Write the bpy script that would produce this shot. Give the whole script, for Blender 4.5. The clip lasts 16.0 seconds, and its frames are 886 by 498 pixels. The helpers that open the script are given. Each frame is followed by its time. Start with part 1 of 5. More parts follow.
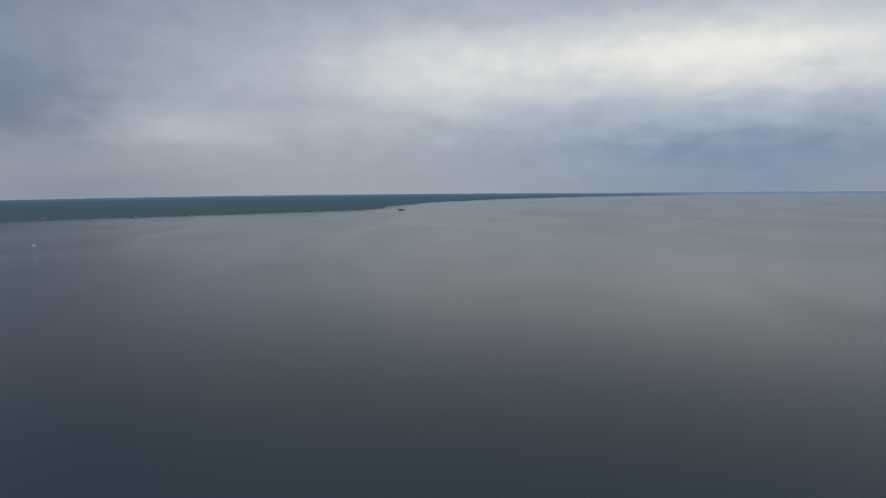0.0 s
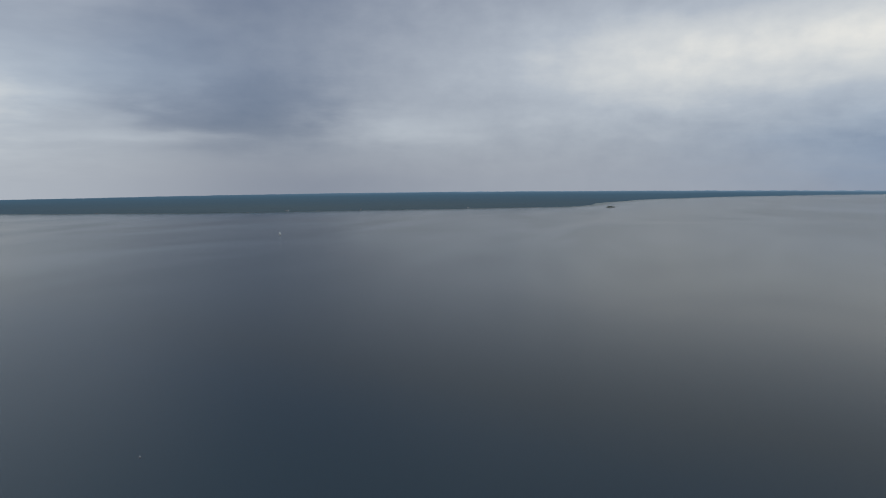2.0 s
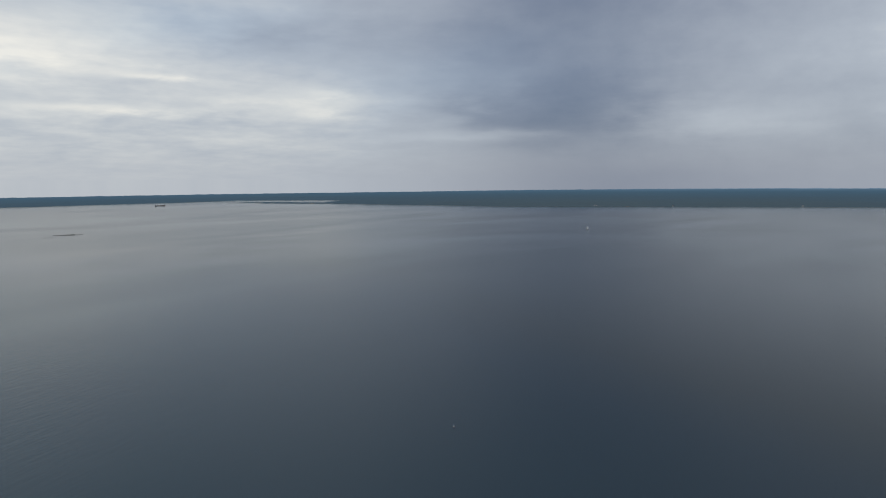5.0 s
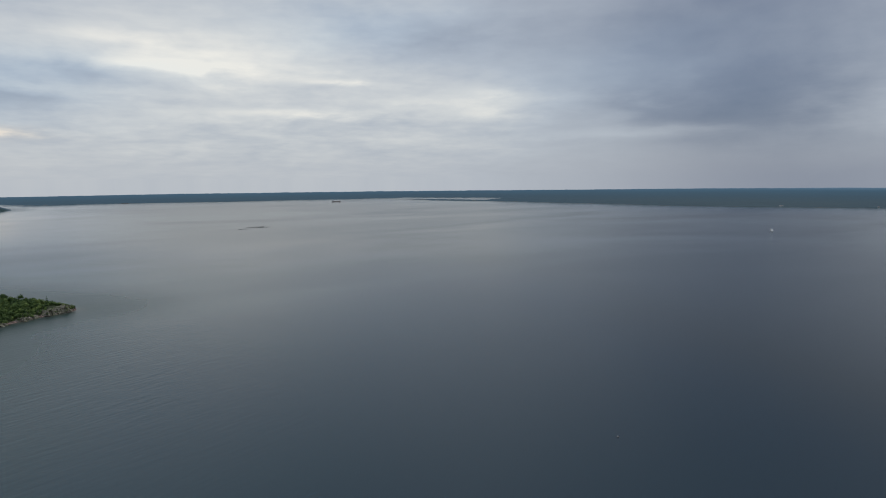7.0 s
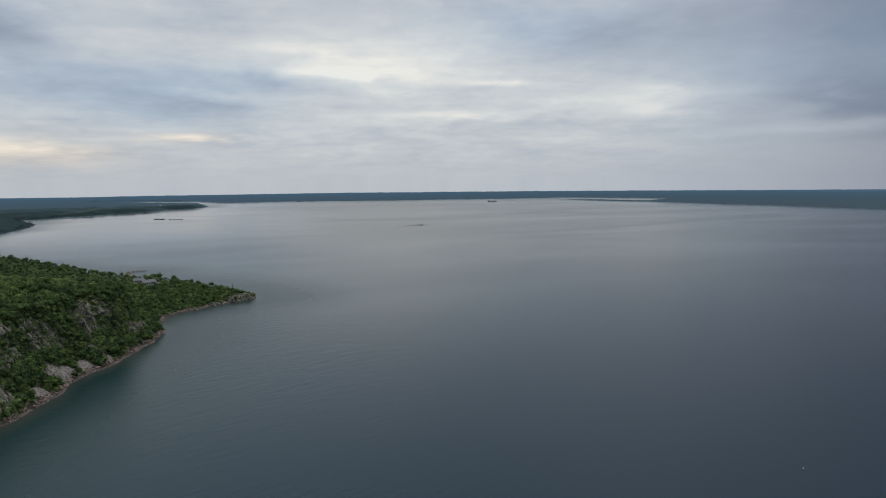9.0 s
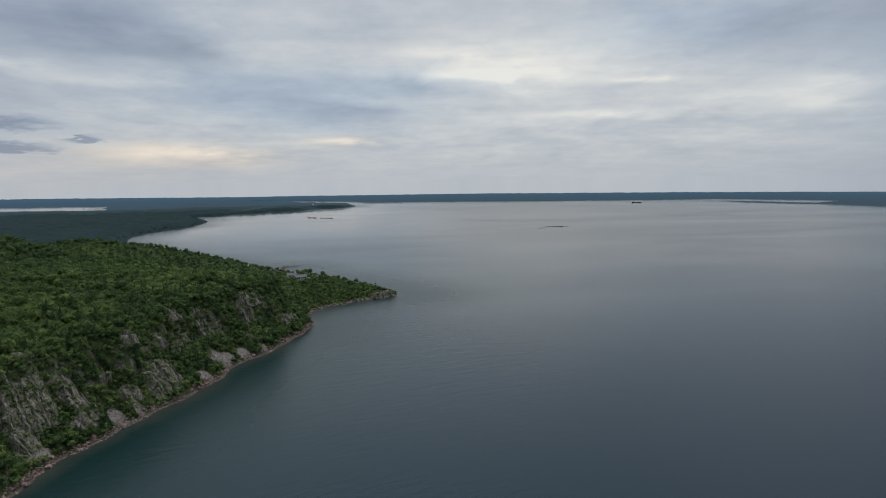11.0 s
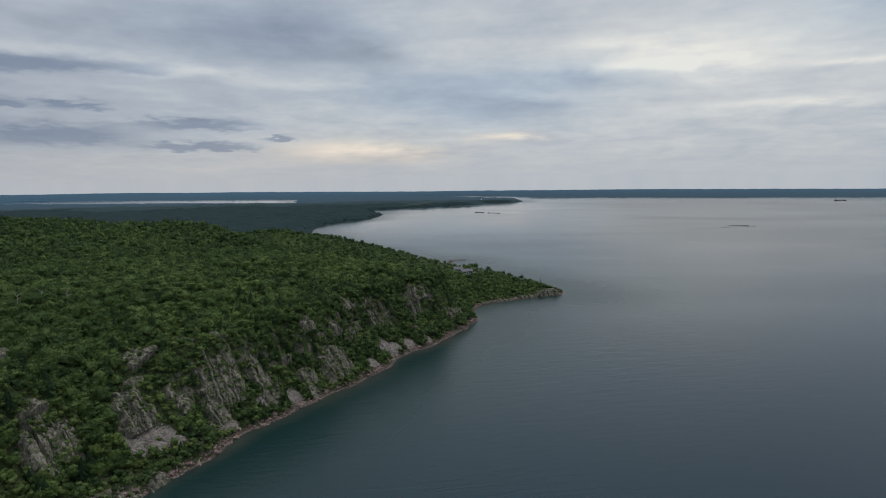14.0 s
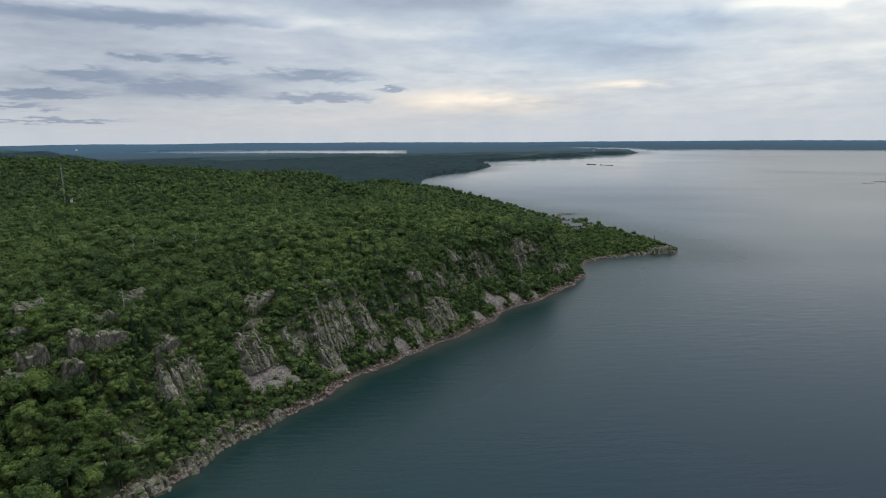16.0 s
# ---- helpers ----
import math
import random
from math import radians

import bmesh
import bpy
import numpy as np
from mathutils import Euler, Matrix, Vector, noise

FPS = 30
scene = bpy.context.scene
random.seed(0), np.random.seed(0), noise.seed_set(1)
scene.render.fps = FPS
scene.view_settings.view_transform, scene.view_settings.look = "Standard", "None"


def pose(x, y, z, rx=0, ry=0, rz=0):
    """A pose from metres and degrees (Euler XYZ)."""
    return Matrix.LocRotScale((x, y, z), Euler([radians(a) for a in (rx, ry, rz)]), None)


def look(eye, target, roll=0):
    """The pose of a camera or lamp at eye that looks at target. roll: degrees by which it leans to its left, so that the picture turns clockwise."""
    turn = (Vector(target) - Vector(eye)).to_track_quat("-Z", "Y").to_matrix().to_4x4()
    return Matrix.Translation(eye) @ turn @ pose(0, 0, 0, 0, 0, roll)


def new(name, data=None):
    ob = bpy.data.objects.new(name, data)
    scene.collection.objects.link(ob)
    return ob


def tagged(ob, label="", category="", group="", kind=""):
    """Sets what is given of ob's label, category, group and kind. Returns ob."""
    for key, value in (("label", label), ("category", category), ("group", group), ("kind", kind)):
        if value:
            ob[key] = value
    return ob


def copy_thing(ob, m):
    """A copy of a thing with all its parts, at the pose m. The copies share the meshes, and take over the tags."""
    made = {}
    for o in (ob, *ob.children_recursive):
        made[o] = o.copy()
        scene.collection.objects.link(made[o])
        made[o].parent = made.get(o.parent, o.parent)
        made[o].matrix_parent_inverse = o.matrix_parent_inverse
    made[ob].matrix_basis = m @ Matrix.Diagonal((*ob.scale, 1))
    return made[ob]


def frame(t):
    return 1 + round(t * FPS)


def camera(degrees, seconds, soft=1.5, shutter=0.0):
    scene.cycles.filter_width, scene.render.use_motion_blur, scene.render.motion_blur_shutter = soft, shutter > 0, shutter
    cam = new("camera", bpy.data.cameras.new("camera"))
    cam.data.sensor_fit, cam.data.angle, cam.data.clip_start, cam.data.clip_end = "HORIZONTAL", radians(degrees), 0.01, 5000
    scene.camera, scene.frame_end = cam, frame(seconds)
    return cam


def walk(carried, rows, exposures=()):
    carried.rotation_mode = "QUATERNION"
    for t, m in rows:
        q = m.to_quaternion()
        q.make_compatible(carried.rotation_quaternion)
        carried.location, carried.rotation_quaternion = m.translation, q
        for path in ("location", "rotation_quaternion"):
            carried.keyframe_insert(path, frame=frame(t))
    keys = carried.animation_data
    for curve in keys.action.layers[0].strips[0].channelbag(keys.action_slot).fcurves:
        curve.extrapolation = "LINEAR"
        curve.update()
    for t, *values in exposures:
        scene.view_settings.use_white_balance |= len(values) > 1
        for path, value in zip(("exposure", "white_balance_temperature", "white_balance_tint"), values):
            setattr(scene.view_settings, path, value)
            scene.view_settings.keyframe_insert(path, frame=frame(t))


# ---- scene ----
cam = camera(69.64, 16.0, soft=1.05)
# seconds, place, turn: a slow flight that drifts west while it pans left
PATH = [
    (0, 0.00, 0.00, 100.00, 83.993, 0.351, -0.001),
    (0.5, -0.45, 1.10, 99.39, 83.976, 0.320, 4.341),
    (1, -1.00, 2.13, 98.83, 83.931, 0.356, 8.956),
    (1.5, -1.65, 3.11, 98.30, 83.879, 0.411, 13.680),
    (2, -2.38, 4.03, 97.81, 83.834, 0.406, 18.416),
    (2.5, -3.19, 4.89, 97.36, 83.784, 0.476, 23.067),
    (3, -4.08, 5.70, 96.94, 83.709, 0.522, 27.741),
    (3.5, -5.04, 6.46, 96.56, 83.666, 0.497, 32.425),
    (4, -6.07, 7.16, 96.21, 83.643, 0.510, 37.143),
    (6.5, -11.93, 9.92, 94.93, 83.612, 0.417, 56.366),
    (7, -13.22, 10.33, 94.76, 83.575, 0.486, 59.913),
    (7.5, -14.52, 10.70, 94.62, 83.555, 0.445, 63.330),
    (8, -15.84, 11.02, 94.50, 83.586, 0.412, 66.853),
    (8.5, -17.16, 11.29, 94.40, 83.645, 0.478, 70.315),
    (9, -18.50, 11.53, 94.33, 83.677, 0.551, 73.823),
    (9.5, -19.83, 11.72, 94.28, 83.692, 0.638, 77.293),
    (12, -26.23, 12.12, 94.32, 84.016, 0.630, 91.450),
    (12.5, -27.42, 12.09, 94.38, 84.086, 0.652, 93.957),
    (13, -28.56, 12.03, 94.45, 84.162, 0.706, 96.343),
    (13.5, -29.66, 11.94, 94.54, 83.971, 0.707, 98.750),
    (14, -30.70, 11.81, 94.64, 83.607, 0.700, 101.202),
    (14.5, -31.68, 11.66, 94.76, 82.826, 0.722, 103.619),
    (15, -32.58, 11.47, 94.88, 81.582, 0.733, 106.042),
    (15.5, -33.42, 11.26, 95.01, 80.264, 0.736, 108.480),
    (16, -34.17, 11.02, 95.15, 79.356, 0.747, 110.919),
]
walk(cam, [(t, pose(x, y, z, a, b, c)) for t, x, y, z, a, b, c in PATH],
     exposures=[(0.0, 0.0), (9.5, 0.0), (12.0, -0.07), (13.5, -0.07), (14.5, 0.0), (16.0, 0.28)])

# ---- world: an overcast evening sky, and a weak sun behind the cloud ----
SUN_AZ, SUN_EL = 35.0, 68.0
world = bpy.data.worlds.new("overcast_sky")
scene.world = world
world.use_nodes = True
wt = world.node_tree
wt.nodes.clear()


def link(nt, a, socket):
    if hasattr(a, "is_output"):
        nt.links.new(a, socket)
    else:
        socket.default_value = a


def op(nt, kind, a, b=0.0, c=0.0, clamp=False):
    n = nt.nodes.new("ShaderNodeMath")
    n.operation, n.use_clamp = kind, clamp
    for s, v in zip(n.inputs, (a, b, c)):
        link(nt, v, s)
    return n.outputs[0]


def noise_of(nt, vec, scale, detail=4.0, rough=0.55, distortion=0.0):
    n = nt.nodes.new("ShaderNodeTexNoise")
    link(nt, vec, n.inputs["Vector"])
    for k, v in (("Scale", scale), ("Detail", detail), ("Roughness", rough), ("Distortion", distortion)):
        n.inputs[k].default_value = v
    return n.outputs["Fac"]


def ramp_of(nt, fac, stops):
    n = nt.nodes.new("ShaderNodeValToRGB")
    link(nt, fac, n.inputs[0])
    e = n.color_ramp.elements
    while len(e) < len(stops):
        e.new(0.5)
    for el, (p, col) in zip(e, stops):
        el.position, el.color = p, (*col, 1) if len(col) == 3 else col
    return n.outputs["Color"]


def smooth_of(nt, v, lo, hi, a=0.0, b=1.0):
    n = nt.nodes.new("ShaderNodeMapRange")
    n.interpolation_type = "SMOOTHSTEP"
    link(nt, v, n.inputs["Value"])
    for k, q in (("From Min", lo), ("From Max", hi), ("To Min", a), ("To Max", b)):
        n.inputs[k].default_value = q
    return n.outputs["Result"]


def xyz_of(nt, x, y, z):
    n = nt.nodes.new("ShaderNodeCombineXYZ")
    for s, v in zip(n.inputs, (x, y, z)):
        link(nt, v, s)
    return n.outputs[0]


def build_sky():
    nt = wt
    way = nt.nodes.new("ShaderNodeTexCoord").outputs["Generated"]
    sep = nt.nodes.new("ShaderNodeSeparateXYZ")
    nt.links.new(way, sep.inputs[0])
    x, y, z = sep.outputs
    deg = 57.29578
    az = op(nt, "MULTIPLY", op(nt, "ARCTAN2", op(nt, "MULTIPLY", x, -1.0), y), deg)
    el = op(nt, "MULTIPLY", op(nt, "ARCSINE", z), deg)
    # a cloud sheet overhead, drawn together towards the horizon
    drop = op(nt, "DIVIDE", 1.0, op(nt, "ADD", op(nt, "MAXIMUM", z, 0.0), 0.14))
    sheet = xyz_of(nt, op(nt, "MULTIPLY", x, drop), op(nt, "MULTIPLY", y, drop), 0.0)
    flat = xyz_of(nt, op(nt, "MULTIPLY", az, 0.11), op(nt, "MULTIPLY", el, 0.42), 0.0)
    wide = noise_of(nt, flat, 0.55, 3.0, 0.45)
    cells = noise_of(nt, sheet, 1.9, 5.0, 0.52, 0.25)
    small = noise_of(nt, sheet, 5.4, 3.0, 0.55, 0.2)
    streak = noise_of(nt, xyz_of(nt, op(nt, "MULTIPLY", az, 0.10), op(nt, "MULTIPLY", el, 1.35), 5.0), 1.0, 4.0, 0.55, 0.5)
    puff = noise_of(nt, xyz_of(nt, op(nt, "MULTIPLY", az, 0.34), op(nt, "MULTIPLY", el, 0.5), 3.0), 1.0, 5.0, 0.55)
    warp = noise_of(nt, flat, 1.1, 4.0, 0.55)
    az2 = op(nt, "ADD", az, op(nt, "MULTIPLY_ADD", warp, 9.0, -4.5))
    el2 = op(nt, "ADD", el, op(nt, "MULTIPLY_ADD", cells, 2.4, -1.2))
    # ragged for small streaks: their edges follow the fine cells
    az3 = op(nt, "ADD", az, op(nt, "MULTIPLY_ADD", small, 5.0, -2.5))
    el3 = op(nt, "ADD", el, op(nt, "MULTIPLY_ADD", cells, 1.1, -0.55))
    busy = smooth_of(nt, az, 36.0, 66.0, 0.10, 1.0)
    v = smooth_of(nt, az, 34.0, 64.0, 0.345, 0.63)

    def blob(a, e, sa, se, amp, u=az2, w=el2):
        p = op(nt, "MULTIPLY", op(nt, "SUBTRACT", u, a), 1.0 / sa)
        q = op(nt, "MULTIPLY", op(nt, "SUBTRACT", w, e), 1.0 / se)
        r = op(nt, "ADD", op(nt, "MULTIPLY", p, p), op(nt, "MULTIPLY", q, q))
        return op(nt, "MULTIPLY", op(nt, "EXPONENT", op(nt, "MULTIPLY", r, -1.0)), amp)

    for b in CLOUD_BANKS + WEST_BANKS:
        v = op(nt, "ADD", v, blob(*b))
    for b in BRIGHT_STREAKS + WARM_GAPS:
        v = op(nt, "ADD", v, blob(*b, az3, el3))

    def add(n, k):
        return op(nt, "ADD", v, op(nt, "MULTIPLY", op(nt, "SUBTRACT", n, 0.5), k))

    v = add(wide, 0.16)
    v = add(cells, op(nt, "MULTIPLY", busy, 0.42))
    v = add(small, op(nt, "MULTIPLY", busy, 0.22))
    v = add(streak, op(nt, "MULTIPLY", busy, 0.10))
    v = add(puff, smooth_of(nt, az, 0.0, 45.0, 0.26, 0.08))
    # haze near the horizon evens the cloud out
    low = smooth_of(nt, el, -0.5, 4.2, 1.0, 0.0)
    even = op(nt, "ADD", smooth_of(nt, az, 25.0, 75.0, 0.34, 0.60), op(nt, "ADD", blob(-26.0, 0.0, 17.0, 30.0, -0.14, az, el), blob(31.0, 0.0, 12.0, 30.0, -0.20, az, el)))
    k = op(nt, "MULTIPLY", low, 0.75)
    v = op(nt, "ADD", op(nt, "MULTIPLY", v, op(nt, "SUBTRACT", 1.0, k)), op(nt, "MULTIPLY", even, k))
    # small dark clouds in front of the bright sheet, flat below and ragged above
    dark = 0.0
    el4 = op(nt, "ADD", el, op(nt, "MULTIPLY_ADD", small, 1.5, -0.75))
    for a, e, sa, se in DARK_CLOUDS:
        dark = op(nt, "ADD", dark, blob(a, e, sa, se, 1.0, az3, el4))
    dark = op(nt, "MULTIPLY", dark, op(nt, "MULTIPLY_ADD", cells, 1.3, 0.4))
    dark = smooth_of(nt, dark, 0.05, 0.80)
    v = op(nt, "MULTIPLY", v, op(nt, "SUBTRACT", 1.0, op(nt, "MULTIPLY", dark, 0.58)))
    v = op(nt, "MAXIMUM", op(nt, "MINIMUM", v, 1.0), 0.0)
    cloud = ramp_of(nt, v, [(0.0, (0.132, 0.172, 0.254)), (0.12, (0.196, 0.233, 0.311)), (0.3, (0.312, 0.350, 0.420)), (0.55, (0.446, 0.490, 0.552)),
                            (0.8, (0.643, 0.664, 0.672)), (1.0, (0.87, 0.85, 0.79))])
    warm = 0.0
    for a, e, sa, se, amp in WARM_GAPS:
        warm = op(nt, "ADD", warm, blob(a, e, sa * 1.3, se * 1.3, 0.9, az3, el3))
    warm = op(nt, "ADD", warm, blob(128.0, 1.2, 24.0, 1.8, 0.45))

    def tint(fac, col, by):
        mix = nt.nodes.new("ShaderNodeMix")
        mix.data_type, mix.blend_type = "RGBA", "MULTIPLY"
        nt.links.new(op(nt, "MINIMUM", fac, 1.0), mix.inputs["Factor"])
        nt.links.new(col, mix.inputs["A"])
        mix.inputs["B"].default_value = by
        return mix.outputs["Result"]

    cloud = tint(warm, cloud, (1.10, 0.99, 0.90, 1))
    cloud = tint(dark, cloud, (0.94, 0.98, 1.03, 1))
    # bluer cloud in the thick banks of the west
    for a, e, sa, se in BLUE_BANKS:
        cloud = tint(blob(a, e, sa, se, 1.0), cloud, (0.945, 1.0, 1.045, 1))
    # blue rain haze low in the north-east
    cloud = tint(blob(-24.0, 2.0, 17.0, 3.4, 1.0), cloud, (0.86, 1.01, 1.16, 1))
    clouds = nt.nodes.new("ShaderNodeBackground")
    nt.links.new(cloud, clouds.inputs["Color"])
    # an overcast sky is brightest overhead
    nt.links.new(smooth_of(nt, el, 38.0, 80.0, 1.0, 2.15), clouds.inputs["Strength"])
    sky = nt.nodes.new("ShaderNodeTexSky")
    sky.sky_type, sky.sun_disc = "NISHITA", False
    sky.sun_elevation, sky.sun_rotation = radians(SUN_EL), radians(-SUN_AZ)
    clear = nt.nodes.new("ShaderNodeBackground")
    nt.links.new(sky.outputs[0], clear.inputs["Color"])
    clear.inputs["Strength"].default_value = 0.1
    both = nt.nodes.new("ShaderNodeMixShader")
    both.inputs[0].default_value = 0.93
    nt.links.new(clear.outputs[0], both.inputs[1])
    nt.links.new(clouds.outputs[0], both.inputs[2])
    out = nt.nodes.new("ShaderNodeOutputWorld")
    nt.links.new(both.outputs[0], out.inputs["Surface"])


# cloud banks: bearing, height, half-widths in degrees, brightness
# dark banks 20 degrees up and more are unseen, added to darken the water
CLOUD_BANKS = [
    (-22, 10.2, 24, 4.0, 0.58), (-30, 9.5, 9, 3, 0.1), (33, 15, 11, 8, -0.12), (3, 9.4, 13, 4.6, 0.26), (21.6, 4.6, 6, 1.6, 0.20), (34.5, 5.4, 7.5, 3.4, -0.24), (-25.6, 2.4, 17, 2.3, -0.20),
    (38.3, 6.2, 11, 3.6, -0.05), (49.6, 12.2, 12, 1.8, -0.11), (44, 10, 8, 2.0, -0.06), (57.5, 6.6, 7.4, 2.2, 0.12), (84, 9, 17, 6, 0.07), (38, 20, 17, 8, -0.10),
    (77.7, 9.9, 11, 2.4, 0.26), (88.4, 8.1, 3.2, 1.0, -0.15), (66, 20, 14, 7, -0.12), (12, 20, 14, 8, -0.06), (29, 22, 11, 8, -0.10),
]
WEST_BANKS = [
    (102.6, 7.4, 6.9, 1.3, -0.16), (94.5, 6.0, 5.7, 0.9, -0.14), (41.9, 5.4, 2.8, 1.2, -0.10), (107.1, 10.7, 2.4, 1.5, -0.12), (117, 12.6, 9.7, 2.4, -0.32),
    (109.7, 11.2, 5.4, 1.1, -0.14), (90.6, 8.5, 7.5, 1.0, -0.12), (58.7, 11.6, 7, 2, -0.14), (91.6, 3.5, 1.8, 0.7, -0.14), (93.5, 5.7, 5.3, 1.3, -0.08),
    (114.8, 10.2, 9.6, 0.7, -0.14), (141, 5, 15, 7, -0.26),
]
BRIGHT_STREAKS = [
    (55.9, 7.4, 2.6, 0.4, 0.13), (56.3, 5.6, 2.4, 0.5, 0.15), (41.6, 3.7, 6.8, 0.4, 0.14), (88.2, 11.1, 4.7, 0.55, 0.14), (83.9, 9.1, 4.7, 0.5, 0.12),
    (73.9, 5.5, 7.8, 0.5, 0.26), (58.5, 6.7, 9.0, 0.6, 0.11), (69.7, 8.1, 2.4, 0.3, 0.22), (99.6, 11.4, 4.8, 0.5, 0.12), (81.7, 9.0, 2.9, 0.5, 0.22),
    (124.2, 8.9, 3.9, 0.6, 0.18), (115.4, 8.0, 3.3, 0.45, 0.14), (121.5, 8.9, 2.8, 0.5, 0.14), (134.2, 9.8, 8.2, 0.6, 0.22),
]
WARM_GAPS = [(110.1, 2.5, 5.0, 0.75, 0.34), (95.5, 3.5, 2.8, 0.36, 0.30), (106.2, 2.2, 4.3, 0.6, 0.14)]
BLUE_BANKS = [(95.6, 6.0, 8.0, 1.8), (116, 12.4, 12, 2.8), (103, 7.6, 9, 1.8), (90, 8.6, 8, 1.4), (43, 9, 10, 3.5), (66, 12.5, 10, 2.5)]
DARK_CLOUDS = [(135.9, 8.8, 10.8, 0.62), (130.8, 5.9, 2.6, 0.39), (139.4, 4.5, 2.7, 0.42), (132.2, 3.6, 5.2, 0.85), (121.8, 4.6, 4.5, 0.52), (121.8, 2.8, 4.3, 0.38),
               (115.4, 3.5, 1.2, 0.22), (142.9, 3.0, 4.3, 0.33), (144.4, 2.1, 2.4, 0.28), (141.7, 1.0, 4.5, 0.17), (135.8, 5.9, 1.4, 0.3)]
build_sky()

sun = new("sun", bpy.data.lights.new("sun", "SUN"))
sun.data.energy, sun.data.angle, sun.data.color = 1.0, radians(40), (1.0, 0.97, 0.92)
SUN_WAY = Vector((-math.sin(radians(SUN_AZ)) * math.cos(radians(SUN_EL)), math.cos(radians(SUN_AZ)) * math.cos(radians(SUN_EL)), math.sin(radians(SUN_EL))))
sun.matrix_world = look(SUN_WAY * 500, (0, 0, 0))

# ---- plan: the coasts, in metres, land on the left of the way ----
CLIFF_COAST = [(1500, -480), (400, -260), (150, -185), (-20, -150), (-100, -130), (-149, -121), (-164, -116), (-186, -117), (-201, -114),
               (-229, -109), (-265, -100), (-308, -84), (-336, -79), (-362, -72), (-391, -60), (-412, -53), (-445, -50)]
HEAD_COAST = [(-466, -55), (-488, -54), (-503, -46), (-517, -31), (-534, -12), (-541, 2), (-546, 6), (-555, 6), (-568, -4), (-586, -22),
              (-612, -38), (-640, -58), (-668, -96), (-690, -112), (-742, -118), (-743, -123), (-700, -122), (-716, -142),
              (-748, -162), (-778, -192), (-850, -300)]
BAY_COAST = [(-1000, -400), (-1110, -440), (-1180, -460), (-1283, -482), (-1353, -474), (-1436, -440), (-1580, -455), (-1705, -482), (-1722, -492),
             (-1800, -545), (-1845, -578), (-1880, -556), (-1945, -508), (-2064, -421), (-2163, -350), (-2276, -268), (-2370, -197),
             (-2450, -166), (-2535, -166), (-2700, -218), (-2816, -371), (-2890, -470), (-3151, -790)]
WEST_COAST = [(-3330, -700), (-3290, -480), (-3150, -260), (-2985, -150), (-2953, -76), (-2935, 91), (-2880, 258), (-2790, 594), (-2790, 857),
              (-2730, 1104), (-2790, 1390), (-2720, 1500), (-2590, 1600), (-2400, 1700), (-2200, 1710), (-2110, 1600), (-2205, 1455),
              (-2360, 1365), (-2480, 1318), (-2572, 1296), (-2575, 1275), (-2470, 1280), (-2359, 1300), (-2164, 1372), (-2048, 1470)]
NORTH_COAST = [(-1785, 1545), (-1586, 1610), (-1383, 1655), (-1255, 1735), (-1165, 1815), (-1020, 1888), (-860, 2001), (-614, 2140),
               (-298, 2338), (-244, 2475), (-226, 2680), (-119, 3041), (46, 3330), (384, 3740), (981, 4171), (1660, 4500), (2644, 4740),
               (3600, 4830), (4600, 4850)]
RIM = [(4600, 9000), (-9000, 9000), (-9000, -9000), (9000, -9000), (9000, -900)]
COAST = np.array(CLIFF_COAST + HEAD_COAST + BAY_COAST + WEST_COAST + NORTH_COAST + RIM, float)
LAKE = np.array([(-2850, -1235), (-2340, -1035), (-2330, -2000), (-2420, -2750), (-2850, -2800), (-2830, -2000)], float)


def inside(poly, x, y):
    r = np.zeros(x.shape, bool)
    a, b = poly, np.roll(poly, -1, 0)
    for (x1, y1), (x2, y2) in zip(a, b):
        if y1 != y2:
            r ^= ((y1 > y) != (y2 > y)) & (x < (x2 - x1) * (y - y1) / (y2 - y1) + x1)
    return r


def reach(line, x, y, closed=True):
    """Distance from a line of points."""
    best = np.full(x.shape, 1e12)
    pairs = list(zip(line, np.roll(line, -1, 0)))
    for (x1, y1), (x2, y2) in pairs if closed else pairs[:-1]:
        dx, dy = x2 - x1, y2 - y1
        t = np.clip(((x - x1) * dx + (y - y1) * dy) / (dx * dx + dy * dy), 0, 1)
        best = np.minimum(best, (x - x1 - t * dx) ** 2 + (y - y1 - t * dy) ** 2)
    return np.sqrt(best)


def waves(x, y, size, seed, octaves=4):
    """Smooth value noise, about -1 to 1, with the given size of its largest forms."""
    tab = np.random.RandomState(seed).rand(256, 256) * 2 - 1
    out, amp, tot = np.zeros(np.shape(x)), 1.0, 0.0
    for k in range(octaves):
        u, v = np.asarray(x) / size + 17.3 * k + 101, np.asarray(y) / size + 9.1 * k + 57
        i, j = np.floor(u).astype(int), np.floor(v).astype(int)
        f, g = u - i, v - j
        f, g = f * f * (3 - 2 * f), g * g * (3 - 2 * g)
        i0, i1, j0, j1 = i % 256, (i + 1) % 256, j % 256, (j + 1) % 256
        out += amp * ((tab[i0, j0] * (1 - f) + tab[i1, j0] * f) * (1 - g) + (tab[i0, j1] * (1 - f) + tab[i1, j1] * f) * g)
        tot, amp, size = tot + amp, amp * 0.5, size * 0.5
    return out / tot * 1.6


def step(v, lo, hi):
    t = np.clip((v - lo) / (hi - lo), 0, 1)
    return t * t * (3 - 2 * t)


